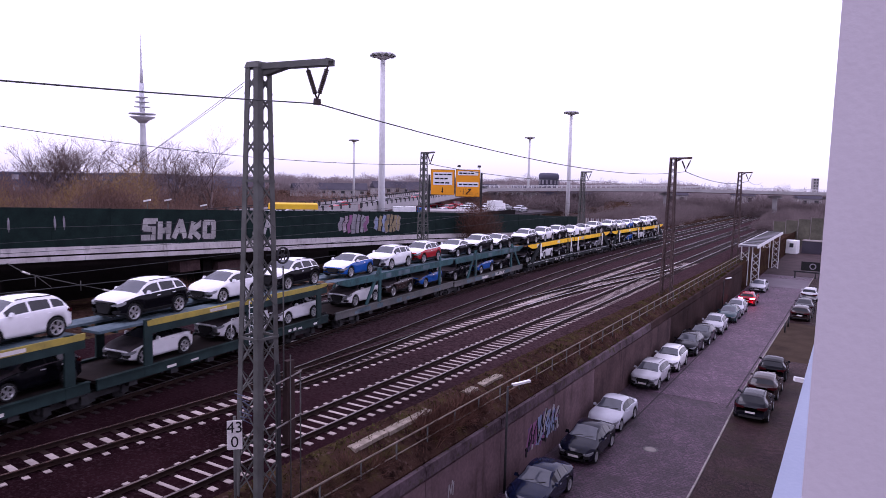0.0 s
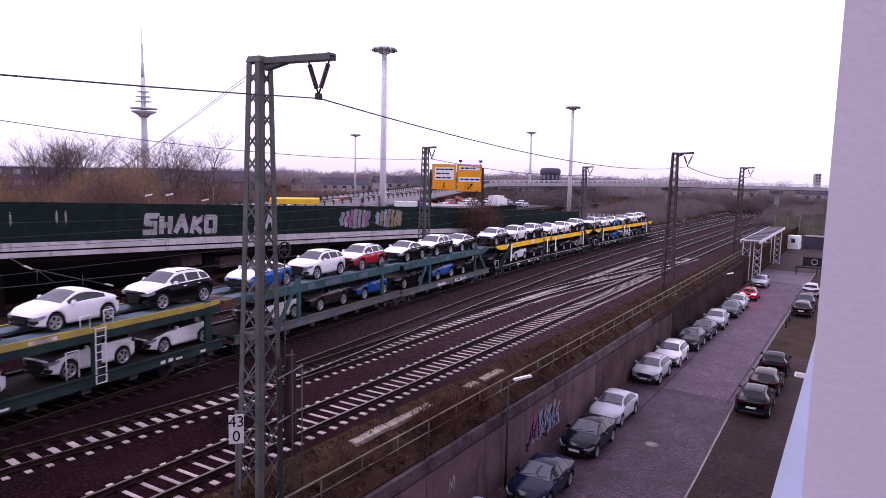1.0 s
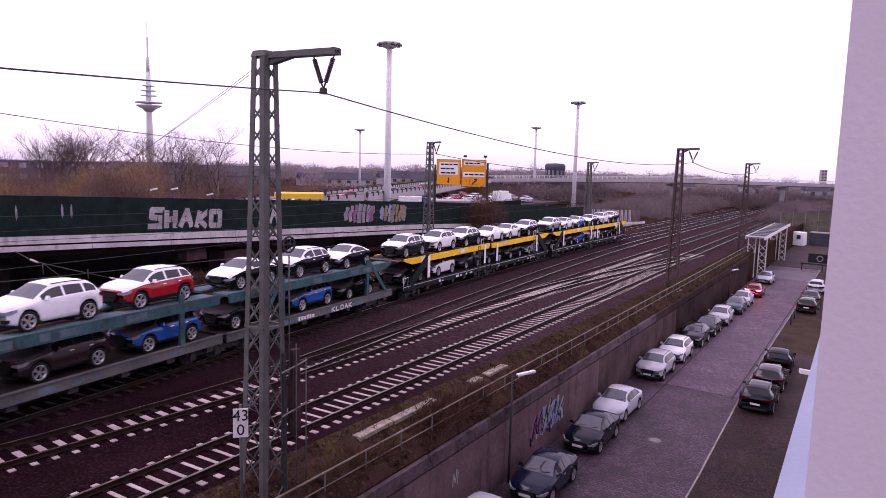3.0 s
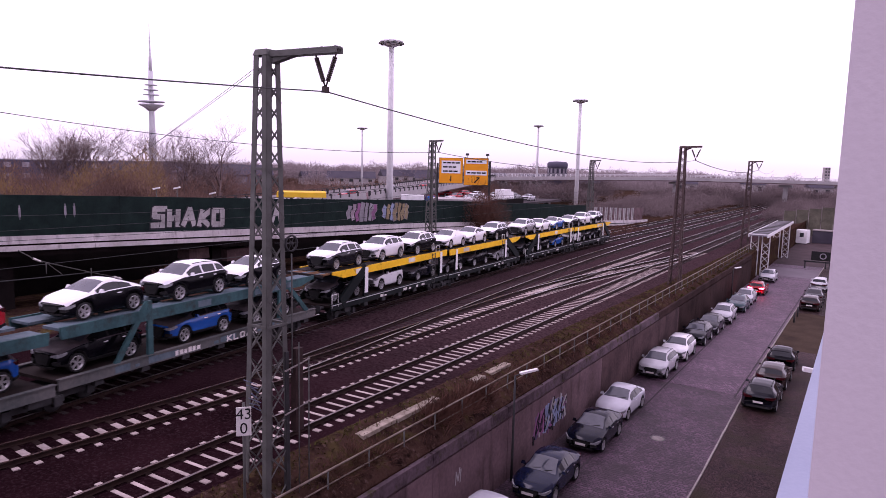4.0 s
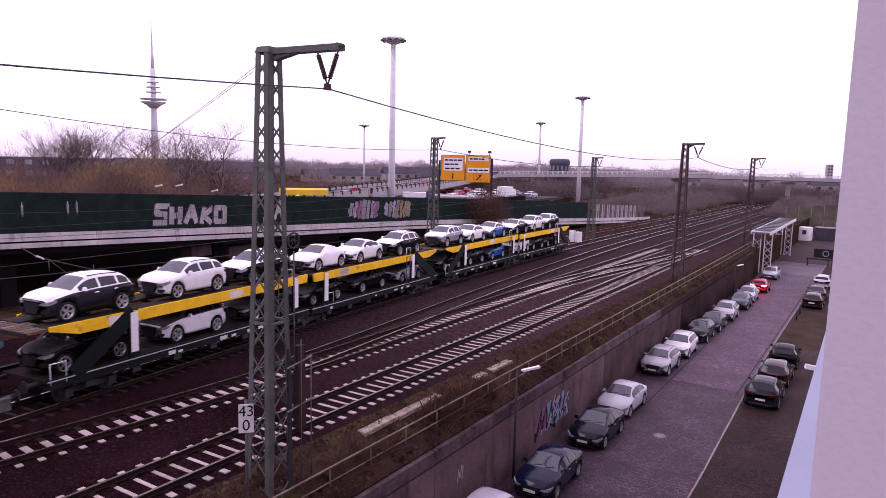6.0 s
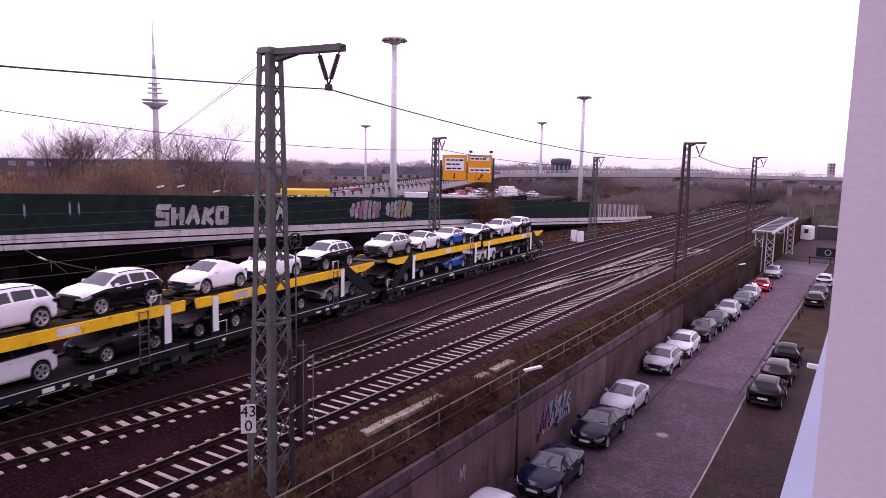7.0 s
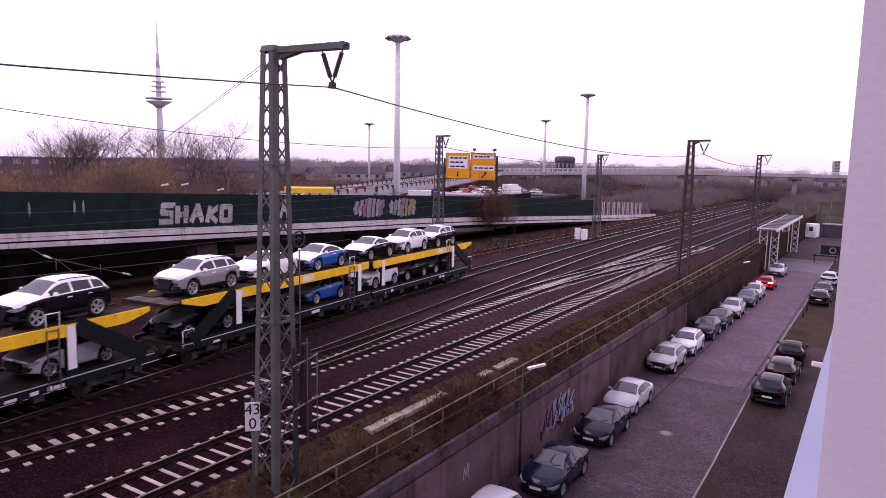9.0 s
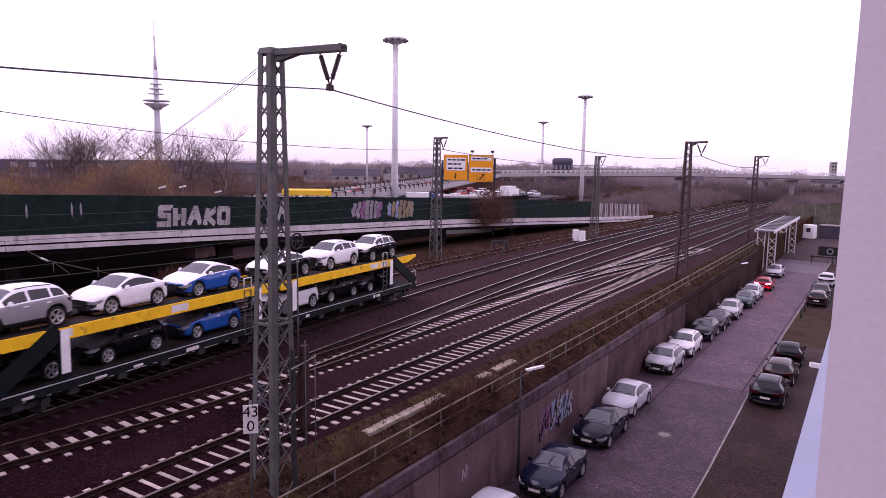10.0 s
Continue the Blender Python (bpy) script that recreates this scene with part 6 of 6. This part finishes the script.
clumps("far_woods", [(-420, -190, 120, 420, -3, 1.0), (-260, -80, 330, 520, -3, 0.8), (-420, -260, 50, 130, -3, 0.5)], 300, (5, 10), (8.5, 12), M["woods_haze"], "hazy greyish brown belt of distant woods", 6, per=560, length=(0.7, 1.5), wide=0.11)
clumps("far_trees", [(-110, 70, 305, 430, -5, 1.0), (70, 300, 340, 500, -5, 0.6)], 260, (3.5, 7), (8, 12), M["woods_haze"], "hazy brown trees beyond the road bridge", 16, per=520, length=(0.6, 1.3), wide=0.1)
clumps("bridge_scrub", [(-75, -12, 246, 300, -5, 1.0), (-128, -78, 188, 240, -3.4, 0.8), (-12, 40, 262, 320, -5, 0.7)], 170, (2.5, 4.5), (6.5, 9.0), M["twig_haze"], "dark purplish brown trees under the road bridge", 21, per=600, length=(0.4, 1.0), wide=0.06)
clumps("embankment_scrub", [(-62, -40, 150, 235, -3.2, 0.6), (-3, 30, 155, 250, -4.8, 0.7), (-24, -13, 175, 262, -4.2, 0.4)], 300, (1.6, 3.2), (3.2, 6.0), M["twig_haze"], "dark brown leafless scrub beside the tracks", 7, per=480, length=(0.3, 0.75), wide=0.032)
clumps("shrub", [(-42.6, -40.6, 72.5, 77.5, -1.0, 1.0)], 14, (1.2, 2.0), (6.2, 8.6), M["reed"], "reddish brown leafless bush at the ramp", 11, per=420, length=(0.4, 0.9), wide=0.018)
clumps("shrub", [(-43.2, -41.9, 29.6, 33.6, -1.0, 1.0)], 9, (0.9, 1.4), (2.2, 3.4), M["reed"], "reddish brown leafless bush under the ramp", 31, per=420, length=(0.3, 0.7), wide=0.018)
scrub("weeds", [(-15.2, -13.7, 6, 100, land, 1.0)], 8000, 0.07, 0.24, M["grass_dull"], "yellowish dry grass on the bank", 8, lean=0.6, wide=0.03)
scrub("dry_reeds", [(-14.25, -13.65, 21, 25.5, land, 1.0), (-13.5, -13.35, 18, 60, lambda x, y: -1.44, 0.2)], 700, 0.5, 1.1, M["reed"], "reddish brown dry weeds along the fence", 9, lean=0.4, wide=0.02)
clumps("bank_bushes", [(-14.15, -13.7, 21.0, 25.5, -1.25, 1.0), (-14.1, -13.75, 14, 19, -1.3, 0.3), (-14.2, -13.8, 25, 42, -1.4, 0.9)], 26, (0.35, 0.75), (0.5, 1.15), M["reed"], "reddish brown dry bushes by the fence", 41, per=300, length=(0.2, 0.5), wide=0.009)
clumps("coping_moss", [(-13.5, -13.3, 12, 90, -1.5, 1.0)], 130, (0.12, 0.3), (0.1, 0.25), M["grass_dull"], "mossy weeds along the capping", 43, per=50, length=(0.08, 0.2), wide=0.02)
scrub("slope_grass", [(-40, -33.8, 40, 120, land, 1.0)], 7000, 0.2, 0.7, M["reed"], "dry brown grass below the ramp", 10, lean=0.6, wide=0.05)


# ---------------------------------------------------------------- far buildings and yard
def far_house(x, y, w, d, h, yaw, label, roof=True, floors=2, mat="facade_far", z=-4.0, win="window_far"):
    b = thing("building", pose(x, y, z, 0, 0, yaw), label, "building", "far buildings")
    part("wall", box(B(), -w / 2, w / 2, -d / 2, d / 2, 0, h), M[mat], b)
    if roof:
        rf = B()
        quads(rf, [(-w / 2 - 0.4, -d / 2 - 0.4, h), (w / 2 + 0.4, -d / 2 - 0.4, h), (w / 2 + 0.4, d / 2 + 0.4, h), (-w / 2 - 0.4, d / 2 + 0.4, h), (-w / 2 - 0.4, 0, h + d * 0.3), (w / 2 + 0.4, 0, h + d * 0.3)],
              [(0, 1, 5, 4), (2, 3, 4, 5), (0, 4, 3), (1, 2, 5), (0, 3, 2, 1)])
        part("roof", rf, M["roof_far"], b)
    n = max(2, int(w / 4))
    for f in range(floors):
        for k in range(n):
            xx = -w / 2 + (k + 0.5) * w / n
            zz = h * (f + 0.35) / floors
            part("window", box(B(), xx - 0.8, xx + 0.8, -d / 2 - 0.03, -d / 2 + 0.05, zz, zz + h / floors * 0.45), M[win], b)


rb = random.Random(12)
for i in range(14):
    x = -330 + i * 16 + rb.uniform(-5, 5)
    far_house(x, 130 + i * 14 + rb.uniform(-20, 20), rb.uniform(14, 26), 10, rb.uniform(4.0, 6.0), 45 + rb.uniform(-20, 20), "far terrace of houses beyond the thicket")
for x, y, w, h in ((-72, 305, 9, 7), (-46, 312, 8, 7.5), (-22, 318, 9, 7)):
    far_house(x, y, w, 6, h, 25, "far pale building beyond the bridge", z=-5)
far_house(-50, 800, 5.6, 4.4, 16.0, 30, "far block of flats on the skyline", roof=False, floors=5)
tank = thing("building", pose(-121.5, 282, -4), "dark round-topped building on the skyline", "building")
part("wall", lathe(B(), [(4.3, 0), (4.3, 11.6), (4.5, 11.8), (4.5, 13.4), (3.8, 14.2), (0.3, 14.4)], 20), M["facade_dark"], tank)
for k in range(14):
    a_ = 2 * math.pi * k / 14
    part("window", box(B(), -0.45, 0.45, -0.08, 0.08, 9.4, 11.3), M["window_pale"], tank).matrix_basis = pose(4.3 * math.cos(a_), 4.3 * math.sin(a_), 0, 0, 0, math.degrees(a_) + 90)
far_house(-192, 96, 40, 16, 11.2, 62.6, "far dark office block on the skyline", roof=False, floors=4, mat="facade_dark", win="window_pale")
far_house(-140.5, 95.5, 15, 8, 9.4, 58, "far bluish grey house behind the bare trees", floors=3, mat="facade_blue", win="window_pale")
far_house(-132.5, 112, 18, 8, 9.0, 50, "far bluish grey terrace behind the bare trees", floors=3, mat="facade_blue", win="window_pale")


def road_traffic():
    cols = ["car_white", "car_silver", "car_red", "car_white", "car_grey", "car_white", "car_red"]
    r = random.Random(5)
    slab("raised_road", -90, -60, 104, 142, 1.0, 1.4, M["asphalt"], "raised dark grey road and car park behind the barrier", "road")
    for x in (-86, -74, -62):
        for y in (108, 124, 139):
            slab("road_pier", x - 0.6, x + 0.6, y - 0.6, y + 0.6, -4, 0.99, M["concrete"], "concrete pier under the raised road", "pier")
    for i in range(18):
        p = cols[(i * 3) % 7]
        build_car(r.choice(["hatch", "suv", "sedan"]), p, p, "small far car queueing on the raised road", pose(-63 - (i % 6) * 4.0 + r.uniform(-0.6, 0.6), 108 + (i // 6) * 12 + r.uniform(-2, 2), 1.4, 0, 0, r.choice((70, 250, 180, 0))), "cars on the raised road")
    way = [(-74, 62, 2.6), (-72, 84, 3.5), (-76, 108, 4.1), (-92, 150, 4.3)]
    for i in range(5):
        t = 0.35 + i / 4 * 2.3
        k = min(int(t), 2)
        a, b = Vector(way[k]), Vector(way[k + 1])
        c, d = a.lerp(b, t - k), b - a
        p = cols[(i * 2) % 7]
        build_car(r.choice(["hatch", "suv", "sedan"]), p, p, "far car queueing on the bridge ramp", pose(c.x + 1.6, c.y, c.z - 0.4, math.degrees(math.atan2(d.z, d.y)), 0, math.degrees(math.atan2(-d.x, d.y))), "cars on the bridge ramp")


road_traffic()
van = thing("lorry", pose(-64.6, 93.2, 1.0, 0, 0, -55), "white box lorry with a blue cab behind the barrier", "lorry")
part("box_body", box(B(), -1.1, 1.1, -3.0, 0.9, 0.9, 2.6, chamfer=0.04), M["white_post"], van)
part("chassis", box(B(), -0.9, 0.9, -3.0, 2.6, 0.55, 0.88), M["steel_dark"], van)
part("cab", box(B(), -1.05, 1.05, 1.0, 2.7, 0.6, 2.5, chamfer=0.12), M["car_blue"], van, "bright blue cab")
for s_ in (-1, 1):
    for yy in (-2.0, 1.9):
        part("wheel", lathe(B(), [(0.1, -0.14), (0.48, -0.14), (0.48, 0.14), (0.1, 0.14)], 16, "x", 0, (s_ * 0.9, yy, 0.48)), M["tyre"], van)
# Invented slab and base, added only to carry the lorry.
slab("service_road", -82, -58, 60, 103.9, 0.6, 1.0, M["asphalt"], "added grey slab that carries the lorry behind the barrier", "road")
slab("road_support", -81, -59, 61, 103, -4, 0.59, M["concrete"], "added concrete base of the lorry slab", "wall")
tk = thing("lorry", pose(-63.5, 121, 1.4, 0, 0, 0), "white box lorry on the far road", "lorry")
part("box_body", box(B(), -1.0, 1.0, -1.6, 1.6, 0.7, 2.6, chamfer=0.04), M["white_post"], tk)
part("chassis", box(B(), -0.9, 0.9, -1.6, 3.0, 0.45, 0.7), M["steel_dark"], tk)
part("cab", box(B(), -0.95, 0.95, 1.7, 3.1, 0.5, 2.1, chamfer=0.15), M["white_post"], tk)
for s in (-1, 1):
    for yy in (-0.9, 2.3):
        part("wheel", lathe(B(), [(0.1, -0.14), (0.48, -0.14), (0.48, 0.14), (0.1, 0.14)], 16, "x", 0, (s * 0.85, yy, 0.48)), M["tyre"], tk)
aw = thing("awning", pose(-65.2, 66.6, -0.15, 0, 0, 44), "long yellow awning of a filling station behind the barrier", "awning")
part("roof", box(B(), -3.2, 3.2, -2.5, 2.5, 4.3, 4.95, chamfer=0.05), M["awning"], aw)
for x in (-2.5, 2.5):
    part("post", box(B(), x - 0.15, x + 0.15, -0.15, 0.15, -3, 4.3), M["lamp_grey"], aw)
far_house(-56, 92, 9, 6, 7.5, 35, "low pale building behind the direction sign", roof=False, floors=1)


def canopy():
    c = thing("canopy", pose(0, 0, 0), "grey sheet canopy on pale lattice posts beside the track", "canopy")
    x0, x1_, y0, y1, z = -14.1, -11.75, 95, 124, 0.62
    part("roof", box(B(), x0, x1_, y0, y1, z, z + 0.16, chamfer=0.03), M["roof_grey"], c)
    for x in (x0 + 0.05, x1_ - 0.05):
        part("fascia", bar(B(), (x, y0, z + 0.05), (x, y1, z + 0.05), 0.1, 0.4), M["lamp_grey"], c)
    for k in range(12):
        y = y0 + 0.3 + k * (y1 - y0 - 0.6) / 11
        part("rafter", bar(B(), (x0, y, z + 0.2), (x1_, y, z + 0.2), 0.1, 0.12), M["steel_grey"] if k else M["lamp_grey"], c)
    for y in (y0 + 2.5, y1 - 4):
        for x in (x0 + 0.5, x1_ - 0.5):
            t = B()
            for d in (-0.45, 0.45):
                bar(t, (x + d, y, STREET), (x + d, y, z), 0.12)
            for k in range(5):
                a, b = STREET + k * 0.9, STREET + (k + 1) * 0.9
                bar(t, (x - 0.45, y, a), (x + 0.45, y, b), 0.07)
                bar(t, (x + 0.45, y, a), (x - 0.45, y, b), 0.07)
            part("lattice_post", t, M["lamp_grey"], c)


canopy()
yf = thing("yard_fence", pose(0, 0, 0), "weathered grey board fence behind the yard", "fence")
for k in range(9):
    part("fence_panel", box(B(), -17.6 + k * 2.4, -15.35 + k * 2.4, 164.9, 165.0, STREET, 0.3 + 0.36 * k, chamfer=0.01), M["fence_boards"], yf)
    part("post", box(B(), -17.7 + k * 2.4, -17.6 + k * 2.4, 164.85, 165.05, STREET, 0.45 + 0.36 * k), M["concrete"], yf)
hut = thing("site_hut", pose(-12.6, 147, STREET, 0, 0, -8), "small white site hut with a dark window", "hut")
part("body", box(B(), -1.45, 1.45, -1.3, 1.3, 0.1, 2.6, chamfer=0.04), M["white_post"], hut)
part("window", box(B(), 0.2, 0.9, -1.34, -1.295, 1.3, 2.1), M["window_far"], hut)
cont = thing("container", pose(-7.6, 150, STREET, 0, 0, -5), "dark brown container with pale roof in the yard", "container")
part("body", box(B(), -3, 3, -1.3, 1.3, 0, 2.4, chamfer=0.03), M["roof_far"], cont)
part("roof", box(B(), -3.1, 3.1, -1.4, 1.4, 2.41, 2.55, chamfer=0.03), M["concrete"], cont)
build_car("suv", "car_red", "car_white", "red and white parked car in the yard", pose(-4.6, 141, STREET + 0.02, 0, 0, 80))
barrier = thing("barrier", pose(-6.5, 110, STREET), "dark barrier beam with a dark board at the street's end", "barrier")
part("beam", bar(B(), (-2.2, 0, 1.0), (3.5, 0, 1.0), 0.16, 0.22), M["steel_dark"], barrier)
for x in (-2.0, 0.6, 3.2):
    part("post", box(B(), x - 0.08, x + 0.08, -0.08, 0.08, 0, 1.0), M["steel_dark"], barrier)
bd = part("board", box(B(), -1.3, 1.2, -0.04, 0.04, 1.2, 2.5, chamfer=0.02), M["trim"], barrier, "dark board with a pale ring")
part("ring", lathe(B(), [(0.3, -0.02), (0.44, -0.02), (0.44, 0.02), (0.3, 0.02)], 24, "x", ring_shape=True), M["paint_grey"], bd).matrix_basis = pose(0.2, -0.07, 1.85, 0, 0, 90)
part("post", box(B(), 1.0, 1.12, 0.05, 0.17, 0, 2.4), M["steel_dark"], barrier)
for yb in (69.0, 72.0):
    bol = thing("bollard", pose(-5.8, yb, STREET + 0.1), "dark bollard at the kerb", "bollard", "bollards")
    part("post", tube(B(), [(0, 0, 0), (0, 0, 0.95)], 0.07, 8), M["steel_dark"], bol)
for i in range(9):
    solid("yard_wall", box(B(), -8 + i * 2.2, -5.85 + i * 2.2, 160, 160.4, STREET, STREET + 3.0), M["concrete"], "pale concrete panel wall beyond the yard", "wall", kind="structure")
cabs = thing("relay_cabinet", pose(-33.5, 84, rail_z(84) - 0.24), "pair of pale trackside relay cabinets", "cabinet")
part("body", box(B(), -0.8, -0.1, -0.3, 0.3, 0, 1.5, chamfer=0.03), M["white_post"], cabs)
part("body", box(B(), 0.1, 0.8, -0.3, 0.3, 0, 1.4, chamfer=0.03), M["white_post"], cabs)
bf = thing("buffer_stop", pose(-35.2, 66, rail_z(66) - 0.2), "rusty buffer stop at the end of the siding", "buffer stop")
fr = B()
for s in (-0.75, 0.75):
    bar(fr, (s, 0, 0), (s, -0.6, 1.3), 0.12)
    bar(fr, (s, -1.4, 0), (s, -0.6, 1.3), 0.12)
part("frame", fr, M["steel_dark"], bf)
part("beam", bar(B(), (-1.1, -0.6, 1.2), (1.1, -0.6, 1.2), 0.2, 0.3), M["steel_dark"], bf)


# ---------------------------------------------------------------- what moves
def motions():
    for ob, u, side, z in MOVING:
        walk(ob, [(t, train_pose(u, side, z, t)) for t in range(0, 11)])


motions()
